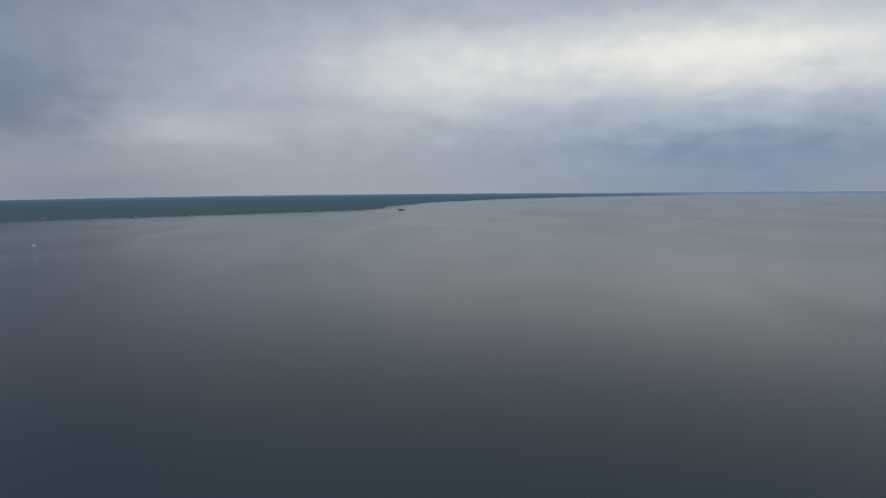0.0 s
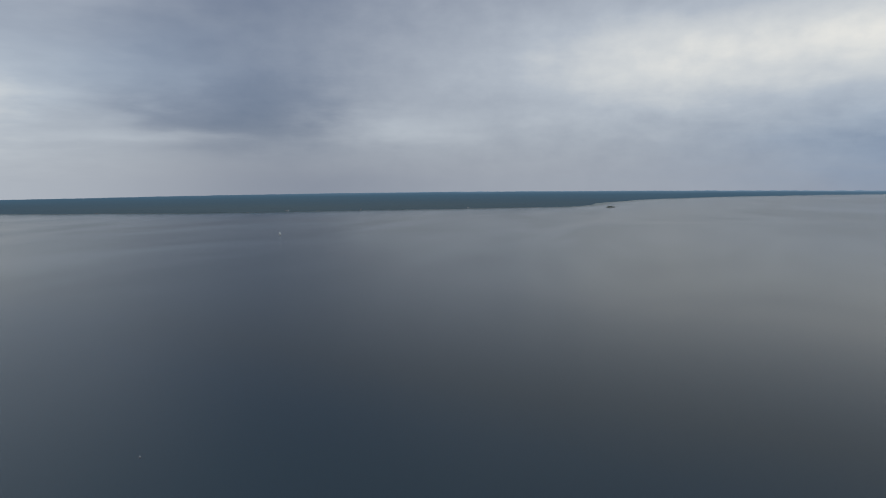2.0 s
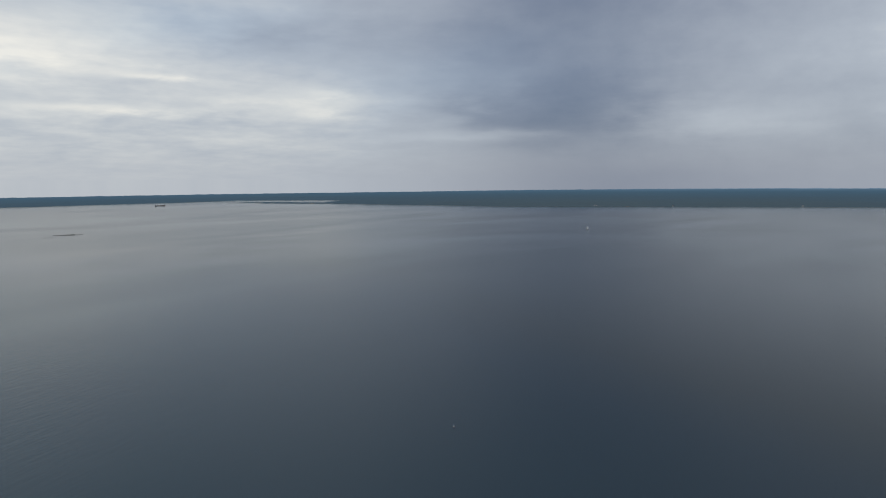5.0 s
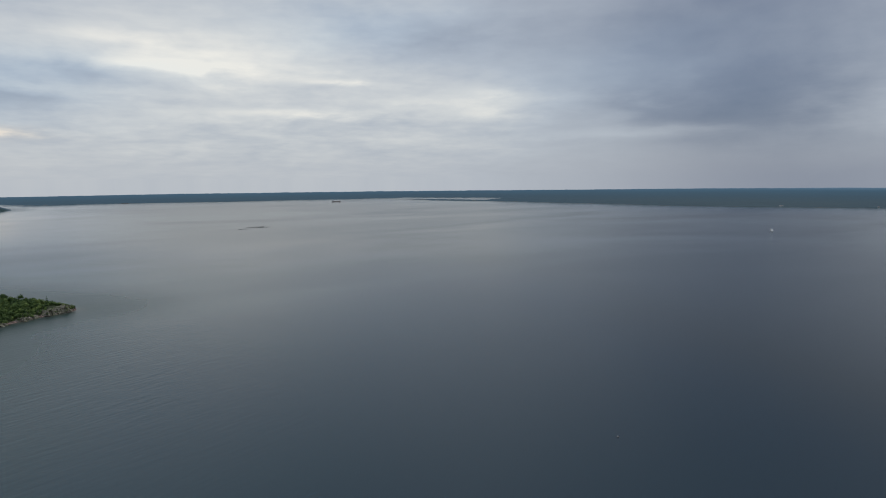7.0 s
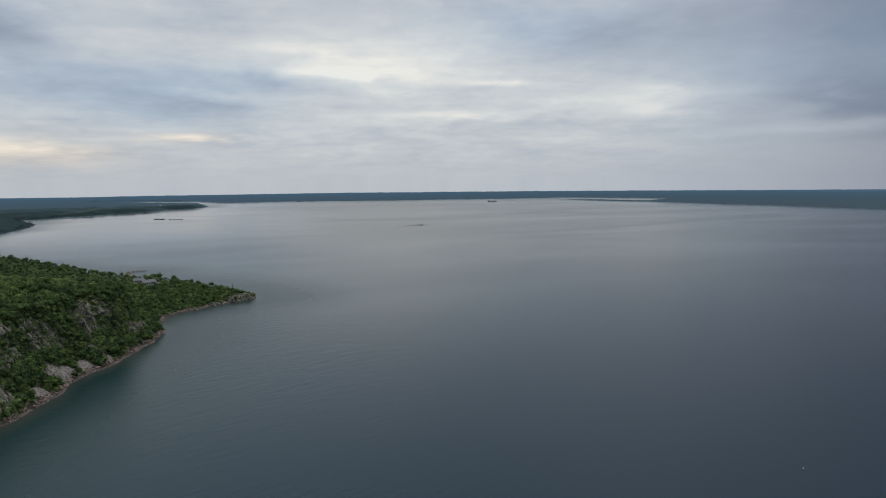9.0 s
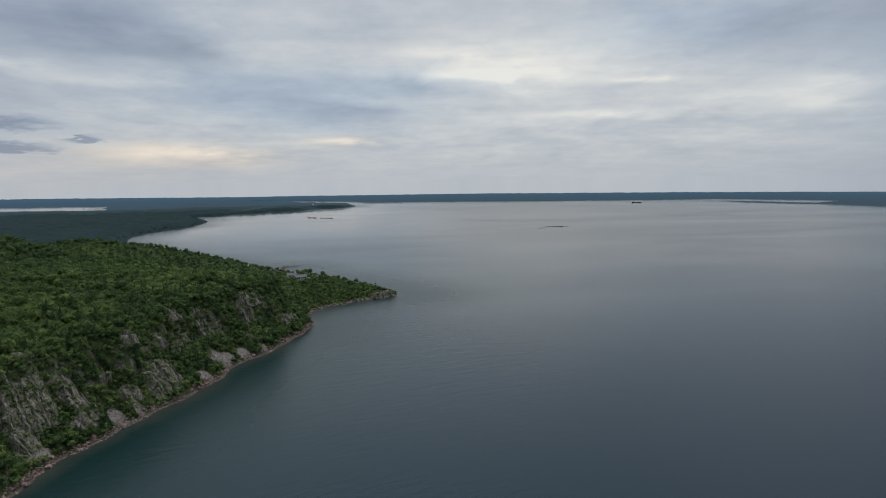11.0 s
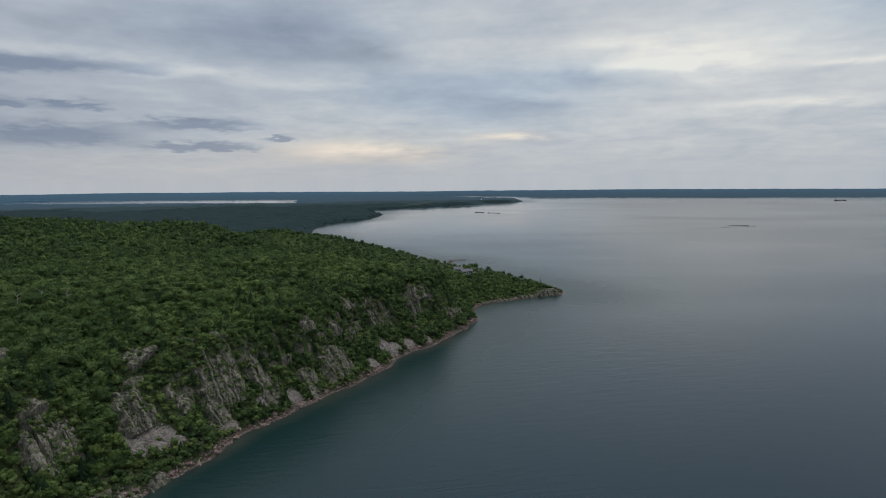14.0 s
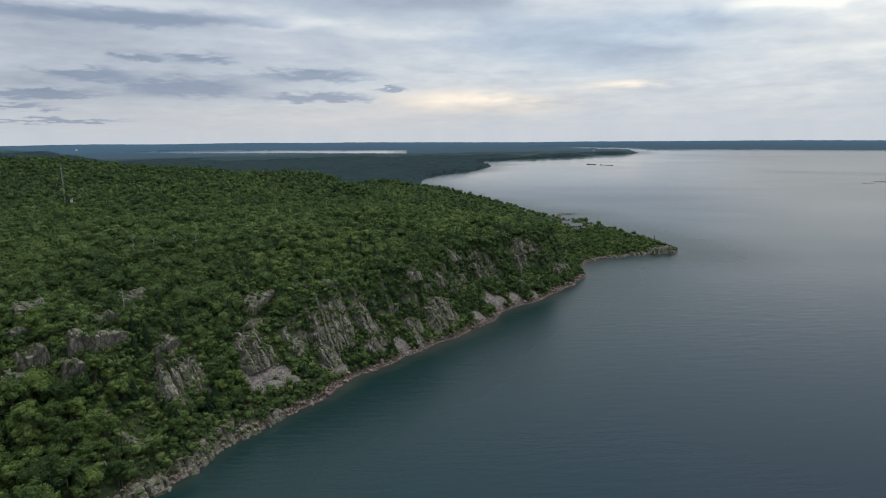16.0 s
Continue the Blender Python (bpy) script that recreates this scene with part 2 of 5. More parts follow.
def shore(x, y):
    """Metres inland from the water's edge, negative over water, with a ragged edge."""
    x, y = np.asarray(x, float), np.asarray(y, float)
    d = reach(COAST, x, y)
    s = np.where(inside(COAST, x, y), d, -d)
    lake = reach(LAKE, x, y)
    s = np.where(inside(LAKE, x, y), -lake, np.where(s > 0, np.minimum(s, lake), s))
    r = np.hypot(x, y)
    return s + waves(x, y, 22, 3, 4) * 2.6 * step(r, 900, 300) + waves(x, y, 130, 4, 4) * 14 * step(r, 900, 1500)


def upland(x, y):
    """1 on the rocky upland by the cliff, 0 on the plain and the low headland."""
    xc = -506 + (np.minimum(y, -60) + 100) * 0.55
    return step(x - xc, -60, 62) * step(y, 150, 0)


def height(x, y, s=None):
    x, y = np.asarray(x, float), np.asarray(y, float)
    s = shore(x, y) if s is None else s
    up = upland(x, y)
    cliff = step(reach(np.array(CLIFF_COAST), x, y, False) - s, 60, 10) * up
    hill = 36 + 5 * waves(x, y, 180, 11, 3) + 4 * np.exp(-((x + 290) ** 2 + (y + 330) ** 2) / 120 ** 2)
    # rises on the way inland: x, y, metres, radius
    for bx, by, rise, wide in ((-575, -760, 34, 175), (-620, -350, 11, 120)):
        hill = hill + rise * np.exp(-((x - bx) ** 2 + (y - by) ** 2) / wide ** 2) * step(np.hypot(x, y), 1050, 930)
    hill = hill + 8 * np.exp(-((x + 165) ** 2 + (y + 165) ** 2) / 45 ** 2)
    bend = waves(x, y, 45, 12, 3) * 7
    steep = 0.15 * step(s, -2, 8) + 0.57 * step(s + bend, 4, 46) + 0.28 * step(s, 30, 110)
    # further west the slope is a true cliff, broken into buttresses and gullies, over a short foot of scree
    ribs = waves(x, y, 19, 15, 2) * 4.2 + bend * 0.3
    wall = 0.11 * step(s, -2, 7) + 0.15 * step(s, 5, 14) + 0.55 * step(s + ribs, 11, 26) + 0.19 * step(s, 24, 110)
    steep = steep + (wall - steep) * step(-x, 214, 252) * step(x, -500, -440)
    gentle = step(s, -20, 230)
    top = hill * (cliff * steep + (1 - cliff) * gentle)
    low = 5.0 * step(s, 0, 18) + 1.5 * waves(x, y, 60, 13, 3) * step(s, 5, 40)
    far = step(np.hypot(x, y), 800, 1300)
    low = low * (1 - far) + far * (2.0 * step(s, 0, 30))
    for bx, by, rise, wide in ((-640, -190, 4, 60), (-690, -280, 22, 80), (-665, -335, 15, 60)):
        low = low + rise * np.exp(-((x - bx) ** 2 + (y - by) ** 2) / wide ** 2) * step(s, 0, 45)
    land = 0.7 * step(s, 0, 3) + low * (1 - up) + top * up + 0.5 * waves(x, y, 9, 14, 3) * step(s, 2, 12) * (1 - far)
    return np.where(s > 0, land, np.maximum(s * 0.22, -12))

# ---- materials ----
def material(name):
    m = bpy.data.materials.new(name)
    m.use_nodes = True
    nt = m.node_tree
    b = nt.nodes["Principled BSDF"]
    return m, nt, b


def where(nt):
    return nt.nodes.new("ShaderNodeNewGeometry").outputs["Position"]


def scaled(nt, vec, sx, sy, sz):
    n = nt.nodes.new("ShaderNodeVectorMath")
    n.operation = "MULTIPLY"
    nt.links.new(vec, n.inputs[0])
    n.inputs[1].default_value = (sx, sy, sz)
    return n.outputs[0]


def mixed(nt, fac, a, b, kind="MIX"):
    n = nt.nodes.new("ShaderNodeMix")
    n.data_type, n.blend_type = "RGBA", kind
    link(nt, fac, n.inputs["Factor"])
    for s, v in ((n.inputs["A"], a), (n.inputs["B"], b)):
        link(nt, (*v, 1) if isinstance(v, tuple) else v, s)
    return n.outputs["Result"]


def bumped(nt, b, h, strength, distance):
    n = nt.nodes.new("ShaderNodeBump")
    n.inputs["Strength"].default_value, n.inputs["Distance"].default_value = strength, distance
    nt.links.new(h, n.inputs["Height"])
    nt.links.new(n.outputs[0], b.inputs["Normal"])


def plain(name, col, rough=0.6, metal=0.0, vary=0.25, size=1.5, bump=0.02):
    m, nt, b = material(name)
    p = where(nt)
    n1 = noise_of(nt, p, 1.0 / size, 5.0, 0.6)
    n2 = noise_of(nt, p, 8.0 / size, 3.0, 0.6)
    dark = tuple(c * (1 - vary) for c in col)
    light = tuple(min(1.0, c * (1 + vary)) for c in col)
    c = ramp_of(nt, op(nt, "ADD", op(nt, "MULTIPLY", n1, 0.7), op(nt, "MULTIPLY", n2, 0.3)), [(0.3, dark), (0.7, light)])
    nt.links.new(c, b.inputs["Base Color"])
    b.inputs["Roughness"].default_value, b.inputs["Metallic"].default_value = rough, metal
    bumped(nt, b, n2, 0.5, bump)
    return m


def foliage(name, dark, mid, light, size=9.0, per_object=False):
    m, nt, b = material(name)
    p = where(nt)
    tree = noise_of(nt, p, 1.0 / size, 2.0, 0.5)
    patch = noise_of(nt, p, 1.0 / 60.0, 3.0, 0.5)
    isl = nt.nodes.new("ShaderNodeNewGeometry").outputs["Random Per Island"]
    leafy = noise_of(nt, p, 1.1 if size < 20 else 0.12, 4.0, 0.7)
    tint = nt.nodes.new("ShaderNodeObjectInfo").outputs["Random"]
    if not per_object:
        at = nt.nodes.new("ShaderNodeAttribute")
        at.attribute_name = "tint"
        tint = at.outputs["Fac"]
    v = op(nt, "ADD", op(nt, "MULTIPLY", tree, 0.30), op(nt, "MULTIPLY", patch, 0.40))
    v = op(nt, "ADD", v, op(nt, "MULTIPLY", op(nt, "SUBTRACT", isl, 0.5), 0.26))
    v = op(nt, "ADD", v, op(nt, "MULTIPLY", tint, 0.42))
    v = op(nt, "ADD", v, op(nt, "MULTIPLY_ADD", leafy, 0.48, -0.24))
    c = ramp_of(nt, v, [(0.3, dark), (0.55, mid), (0.8, light)])
    nt.links.new(c, b.inputs["Base Color"])
    b.inputs["Roughness"].default_value = 0.75
    b.inputs["Specular IOR Level"].default_value = 0.04
    if size < 20:
        bumped(nt, b, leafy, 0.8, 0.35)
    # leaves let some light through
    thin = nt.nodes.new("ShaderNodeBsdfTranslucent")
    nt.links.new(c, thin.inputs["Color"])
    both = nt.nodes.new("ShaderNodeMixShader")
    both.inputs[0].default_value = 0.38
    nt.links.new(b.outputs[0], both.inputs[1])
    nt.links.new(thin.outputs[0], both.inputs[2])
    nt.links.new(both.outputs[0], nt.nodes["Material Output"].inputs["Surface"])
    return m


def make_water():
    m, nt, b = material("lake_water")
    p = where(nt)
    depth = nt.nodes.new("ShaderNodeAttribute")
    depth.attribute_name = "depth"
    d = op(nt, "ADD", depth.outputs["Fac"], op(nt, "MULTIPLY_ADD", noise_of(nt, p, 0.02, 4.0), 0.06, -0.03))
    c = ramp_of(nt, d, [(0.0, (0.040, 0.050, 0.040)), (0.02, (0.004, 0.026, 0.025)), (0.1, (0.004, 0.029, 0.033)), (0.26, (0.006, 0.030, 0.044)), (0.5, (0.007, 0.025, 0.039)), (0.85, (0.008, 0.021, 0.031)), (1.0, (0.011, 0.019, 0.021))])
    nt.links.new(c, b.inputs["Base Color"])
    b.inputs["IOR"].default_value = 1.333
    sep = nt.nodes.new("ShaderNodeSeparateXYZ")
    nt.links.new(p, sep.inputs[0])
    px, py = sep.outputs[0], sep.outputs[1]
    # the bay behind the headland lies out of the wind
    bay = op(nt, "MULTIPLY", smooth_of(nt, px, -850.0, -1250.0), smooth_of(nt, py, 250.0, -150.0))
    streak = noise_of(nt, scaled(nt, p, 0.004, 0.0016, 0.0), 1.0, 4.0, 0.6, 0.8)
    nt.links.new(op(nt, "ADD", smooth_of(nt, streak, 0.3, 0.75, 0.185, 0.235), op(nt, "ADD", op(nt, "MULTIPLY", bay, -0.11), smooth_of(nt, depth.outputs["Fac"], 0.0, 0.24, 0.10, 0.0))), b.inputs["Roughness"])
    # ripples run before a wind along the cliff
    along = op(nt, "ADD", op(nt, "MULTIPLY", px, 0.906), op(nt, "MULTIPLY", py, 0.42))
    across = op(nt, "ADD", op(nt, "MULTIPLY", px, -0.42), op(nt, "MULTIPLY", py, 0.906))
    w1 = noise_of(nt, xyz_of(nt, op(nt, "MULTIPLY", along, 0.34), op(nt, "MULTIPLY", across, 0.07), 0.0), 1.0, 2.0, 0.55, 0.3)
    w2 = noise_of(nt, scaled(nt, p, 0.55, 1.2, 0.0), 1.0, 3.0, 0.6)
    h = op(nt, "ADD", op(nt, "MULTIPLY", w1, 1.0), op(nt, "MULTIPLY", w2, 0.35))
    calm = op(nt, "MULTIPLY", smooth_of(nt, depth.outputs["Fac"], 0.1, 0.6, 1.0, 0.35), smooth_of(nt, px, -900.0, -350.0))
    calm = op(nt, "MULTIPLY", calm, smooth_of(nt, py, 360.0, 90.0))
    bumped(nt, b, op(nt, "MULTIPLY", h, calm), 0.26, 0.5)
    return m


def make_ground():
    m, nt, b = material("upland_ground")
    p = where(nt)
    nz = nt.nodes.new("ShaderNodeSeparateXYZ")
    nt.links.new(nt.nodes.new("ShaderNodeNewGeometry").outputs["Normal"], nz.inputs[0])
    n1 = noise_of(nt, p, 0.12, 5.0, 0.6)
    n2 = noise_of(nt, p, 0.9, 5.0, 0.65)
    n3 = noise_of(nt, scaled(nt, p, 0.9, 0.9, 0.25), 1.0, 5.0, 0.65, 1.0)
    soil = ramp_of(nt, op(nt, "ADD", op(nt, "MULTIPLY", n1, 0.6), op(nt, "MULTIPLY", n2, 0.4)),
                   [(0.3, (0.020, 0.030, 0.010)), (0.5, (0.032, 0.048, 0.014)), (0.75, (0.075, 0.082, 0.034))])
    moss = smooth_of(nt, noise_of(nt, p, 0.35, 5.0, 0.65), 0.42, 0.56)
    rock = ramp_of(nt, n3, [(0.28, (0.045, 0.040, 0.032)), (0.5, (0.15, 0.130, 0.105)), (0.72, (0.28, 0.245, 0.20))])
    rock = mixed(nt, moss, rock, (0.040, 0.056, 0.020))
    steep = smooth_of(nt, op(nt, "ADD", nz.outputs[2], op(nt, "MULTIPLY_ADD", n2, 0.3, -0.15)), 0.42, 0.60, 1.0, 0.0)
    h = nt.nodes.new("ShaderNodeSeparateXYZ")
    nt.links.new(p, h.inputs[0])
    beach = smooth_of(nt, op(nt, "ADD", h.outputs[2], op(nt, "MULTIPLY_ADD", n2, 1.2, -0.6)), 0.3, 0.9, 1.0, 0.0)
    stone = ramp_of(nt, n2, [(0.3, (0.05, 0.035, 0.03)), (0.55, (0.13, 0.095, 0.08)), (0.75, (0.22, 0.18, 0.15))])
    c = mixed(nt, beach, mixed(nt, steep, soil, rock), stone)
    nt.links.new(c, b.inputs["Base Color"])
    b.inputs["Roughness"].default_value = 0.9
    bumped(nt, b, op(nt, "ADD", n2, n3), 0.8, 0.5)
    return m


def make_rock(name, dark, mid, light, lichen=0.0):
    m, nt, b = material(name)
    p = where(nt)
    n1 = noise_of(nt, scaled(nt, p, 1.0, 1.0, 0.35), 0.45, 6.0, 0.65, 1.2)
    n2 = noise_of(nt, p, 2.6, 5.0, 0.7)
    v = nt.nodes.new("ShaderNodeTexVoronoi")
    v.feature = "DISTANCE_TO_EDGE"
    nt.links.new(scaled(nt, p, 0.55, 0.55, 0.22), v.inputs["Vector"])
    v.inputs["Scale"].default_value = 1.0
    crack = smooth_of(nt, v.outputs["Distance"], 0.0, 0.07)
    v2 = nt.nodes.new("ShaderNodeTexVoronoi")
    nt.links.new(scaled(nt, p, 1.3, 1.3, 0.5), v2.inputs["Vector"])
    v2.inputs["Scale"].default_value = 1.0
    chip = op(nt, "MULTIPLY_ADD", v2.outputs["Distance"], 0.22, -0.15)
    c = ramp_of(nt, op(nt, "SUBTRACT", op(nt, "ADD", op(nt, "MULTIPLY", n1, 0.65), op(nt, "MULTIPLY", n2, 0.35)), chip), [(0.36, dark), (0.5, mid), (0.66, light)])
    c = mixed(nt, op(nt, "MULTIPLY", op(nt, "SUBTRACT", 1.0, crack), 0.7), c, dark)
    if lichen:
        nz = nt.nodes.new("ShaderNodeSeparateXYZ")
        nt.links.new(nt.nodes.new("ShaderNodeNewGeometry").outputs["Normal"], nz.inputs[0])
        n4 = noise_of(nt, p, 0.8, 4.0, 0.6)
        moss = op(nt, "MULTIPLY", smooth_of(nt, nz.outputs[2], -0.1, 0.75, 0.3, 1.0), smooth_of(nt, n4, 0.44, 0.58, 0.0, lichen))
        c = mixed(nt, moss, c, (0.075, 0.095, 0.035))
    nt.links.new(c, b.inputs["Base Color"])
    b.inputs["Roughness"].default_value = 0.88
    bumped(nt, b, op(nt, "ADD", op(nt, "MULTIPLY", n2, 0.6), op(nt, "SUBTRACT", op(nt, "MULTIPLY", crack, 0.25), op(nt, "MULTIPLY", v2.outputs["Distance"], 0.6))), 0.8, 0.3)
    return m


WATER = make_water()
GROUND = make_ground()
CLIFF = make_rock("cliff_rock", (0.037, 0.033, 0.028), (0.155, 0.138, 0.113), (0.33, 0.29, 0.24), 0.9)
REEF = make_rock("wet_reef_rock", (0.035, 0.033, 0.03), (0.10, 0.094, 0.085), (0.2, 0.185, 0.165))
TALUS = make_rock("talus_stone", (0.075, 0.066, 0.058), (0.168, 0.149, 0.130), (0.27, 0.240, 0.210))
SHORE_STONE = make_rock("shore_stone", (0.055, 0.038, 0.033), (0.19, 0.130, 0.110), (0.36, 0.270, 0.235))
LEAF = foliage("broad_leaves", (0.056, 0.092, 0.040), (0.108, 0.166, 0.059), (0.202, 0.272, 0.088))
LEAF_THING = foliage("broad_leaves_near", (0.066, 0.104, 0.040), (0.126, 0.190, 0.060), (0.222, 0.295, 0.088), 9.0, True)
UNDERGROWTH = foliage("shaded_undergrowth", (0.066, 0.100, 0.040), (0.108, 0.160, 0.054), (0.160, 0.215, 0.070), 5.0)
NEEDLE = foliage("conifer_needles", (0.030, 0.055, 0.028), (0.050, 0.086, 0.038), (0.078, 0.122, 0.052))
# haze is painted into these two woods: blue mixed into the leaf green
FAR_WOOD = foliage("haze_tinted_lowland_wood", (0.058, 0.100, 0.108), (0.072, 0.122, 0.134), (0.090, 0.145, 0.156), 70.0)
BAY_WOOD = foliage("haze_tinted_bay_wood", (0.034, 0.063, 0.066), (0.047, 0.083, 0.086), (0.063, 0.103, 0.102), 30.0)
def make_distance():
    """Distant land, haze painted as a blue glow that pales the further it lies."""
    m, nt, b = material("painted_haze_land")
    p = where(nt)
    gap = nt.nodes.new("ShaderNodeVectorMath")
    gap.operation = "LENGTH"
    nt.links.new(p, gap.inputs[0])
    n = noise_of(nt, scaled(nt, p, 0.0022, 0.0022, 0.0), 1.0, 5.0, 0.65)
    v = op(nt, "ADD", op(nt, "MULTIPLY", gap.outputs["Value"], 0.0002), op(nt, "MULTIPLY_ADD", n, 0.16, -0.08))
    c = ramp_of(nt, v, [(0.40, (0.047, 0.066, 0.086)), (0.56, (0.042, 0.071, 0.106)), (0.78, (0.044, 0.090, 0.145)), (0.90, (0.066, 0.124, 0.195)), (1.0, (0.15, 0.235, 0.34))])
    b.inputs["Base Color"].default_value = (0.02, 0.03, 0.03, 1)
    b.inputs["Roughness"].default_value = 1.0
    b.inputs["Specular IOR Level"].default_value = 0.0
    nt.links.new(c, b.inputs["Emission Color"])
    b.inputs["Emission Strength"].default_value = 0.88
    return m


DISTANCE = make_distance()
PALE_WALL = plain("faded_pale_boards", (0.46, 0.48, 0.46), 0.7, 0, 0.12, 1.5, 0.01)
BARK = plain("bark", (0.11, 0.085, 0.065), 0.9, 0, 0.4, 0.8, 0.05)
DEADWOOD = plain("weathered_dead_wood", (0.34, 0.31, 0.28), 0.85, 0, 0.3, 0.8, 0.03)
WHITE = plain("white_paint", (0.85, 0.85, 0.84), 0.5, 0, 0.08, 2.0, 0.005)
HULL = plain("rust_brown_hull_paint", (0.11, 0.065, 0.045), 0.6, 0, 0.35, 6.0, 0.02)
ROOF = plain("grey_shingle_roof", (0.16, 0.16, 0.165), 0.85, 0, 0.25, 1.0, 0.03)
STEEL = plain("galvanised_steel", (0.42, 0.43, 0.44), 0.45, 0.7, 0.15, 1.0, 0.005)
PLANK = plain("weathered_planks", (0.25, 0.22, 0.19), 0.85, 0, 0.3, 1.0, 0.02)
GLASS = plain("dark_window_glass", (0.03, 0.035, 0.04), 0.08, 0, 0.1, 2.0, 0.0)

# ---- mesh helpers ----
def raw_mesh(name, verts, faces, mat, smooth=False):
    """A mesh from arrays: faces is an array of corners, three or four to a face."""
    me = bpy.data.meshes.new(name)
    verts, faces = np.asarray(verts, np.float32), np.asarray(faces, np.int32)
    n, k = faces.shape
    me.vertices.add(len(verts))
    me.vertices.foreach_set("co", verts.ravel())
    me.loops.add(n * k)
    me.loops.foreach_set("vertex_index", faces.ravel())
    me.polygons.add(n)
    me.polygons.foreach_set("loop_start", np.arange(0, n * k, k, dtype=np.int32))
    me.polygons.foreach_set("use_smooth", np.full(n, smooth))
    me.update(calc_edges=True)
    me.validate()
    me.materials.append(mat)
    return me


def part(name, bm, mat, parent=None, label=""):
    me = bpy.data.meshes.new(name)
    bm.to_mesh(me)
    bm.free()
    me.materials.append(mat)
    ob = new(name, me)
    ob.parent = parent
    return tagged(ob, label)


def box(bm, x, y, z, sx, sy, sz, taper=1.0, turn=0.0):
    """A block that stands on z; taper narrows its top."""
    r = bmesh.ops.create_cube(bm, size=1.0)["verts"]
    for v in r:
        k = taper if v.co.z > 0 else 1.0
        v.co = Vector((v.co.x * sx * k, v.co.y * sy * k, (v.co.z + 0.5) * sz))
    bmesh.ops.transform(bm, matrix=pose(x, y, z, 0, 0, turn), verts=r)
    return r


def rod(bm, a, b, r1, r2, sides=6):
    a, b = Vector(a), Vector(b)
    r = bmesh.ops.create_cone(bm, cap_ends=True, segments=sides, radius1=r1, radius2=r2, depth=(b - a).length)["verts"]
    m = Matrix.Translation((a + b) / 2) @ (b - a).to_track_quat("Z", "Y").to_matrix().to_4x4()
    bmesh.ops.transform(bm, matrix=m, verts=r)
    return r


def ico(level):
    bm = bmesh.new()
    bmesh.ops.create_icosphere(bm, subdivisions=level, radius=1.0)
    v = np.array([p.co[:] for p in bm.verts])
    f = np.array([[q.index for q in p.verts] for p in bm.faces])
    bm.free()
    return v, f


ICO1, ICO2 = ico(1), ico(2)


def scatter(shape, places, sizes, turns, squash=None):
    """Copies of one (verts, faces) shape in one pair of arrays."""
    v, f = shape
    c, s = np.cos(turns)[:, None], np.sin(turns)[:, None]
    k = sizes[:, None]
    x, y, z = v[:, 0][None], v[:, 1][None], v[:, 2][None]
    q = k if squash is None else k * squash[:, None]
    out = np.stack([(x * c - y * s) * k, (x * s + y * c) * k, z * q], -1) + places[:, None, :]
    faces = f[None] + (np.arange(len(places)) * len(v))[:, None, None]
    return out.reshape(-1, 3), faces.reshape(-1, f.shape[1])


def tinted(me, shapes, counts, seed, stands=None):
    """A random value for each copy of a shape, so that every tree has its own green."""
    rng = np.random.RandomState(seed)
    own = [rng.rand(n) if stands is None else 0.44 * rng.rand(n) + 0.56 * stands[k] for k, n in enumerate(counts)]
    t = np.concatenate([np.repeat(v, len(sh[0])) for sh, v in zip(shapes, own)]).astype(np.float32)
    me.attributes.new("tint", "FLOAT", "POINT").data.foreach_set("value", t)
    return me


def joined(pairs):
    vs, fs, n = [], [], 0
    for v, f in pairs:
        vs.append(v)
        fs.append(f + n)
        n += len(v)
    return np.concatenate(vs), np.concatenate(fs)


# ---- ground and water ----
def polar(az, rr):
    a, r = np.meshgrid(np.radians(az), rr)
    return -np.sin(a) * r, np.cos(a) * r


def grid_faces(rows, cols):
    i = np.arange(rows * cols).reshape(rows, cols)
    return np.stack([i[:-1, :-1], i[1:, :-1], i[1:, 1:], i[:-1, 1:]], -1).reshape(-1, 4)


AZ_VIEW = np.concatenate([np.arange(-42, 78, 0.5), np.arange(78, 152, 0.28)])
AZ_ALL = np.concatenate([AZ_VIEW, np.arange(152, 318, 4.0), [318.0]])
R_NEAR = np.concatenate([np.arange(110, 560, 2.4), np.arange(560, 1000, 5.0)])
R_FAR = 1000 * 1.012 ** np.arange(0, 134)


def pruned(v, f, keep):
    f = f[keep]
    used = np.unique(f)
    back = np.zeros(len(v), int)
    back[used] = np.arange(len(used))
    return v[used], back[f]


def rim(x, y):
    """Pulls the sheets' outer edge inside the reach of sight, but lets it run on to the north-east."""
    far = np.hypot(x, y)
    end = 4930 - 700 * step(np.degrees(np.arctan2(-x, y)), 20, 55)
    k = np.where(far > end, end / far, 1.0)
    ne = (x > 0) & (y > 0)
    k = np.where(ne, np.minimum(1.0, 4940 / np.maximum(y, 1)), k)
    k = np.where(ne & (x * k > 4500), 4500 / np.maximum(x, 1), k)
    return x * k, y * k


def build_ground():
    rr = np.concatenate([R_NEAR, R_FAR, [5600.0, 6400.0]])
    x, y = rim(*polar(AZ_ALL, rr))
    s = shore(x, y)
    z = height(x, y, s)
    v = np.stack([x, y, z], -1).reshape(-1, 3)
    f = grid_faces(*x.shape)
    keep = (s.ravel()[f] > -20).any(1)
    ob = new("ground", raw_mesh("ground", *pruned(v, f, keep), GROUND, True))
    tagged(ob, "rocky upland and low wooded plain round the lake", "ground", kind="structure")


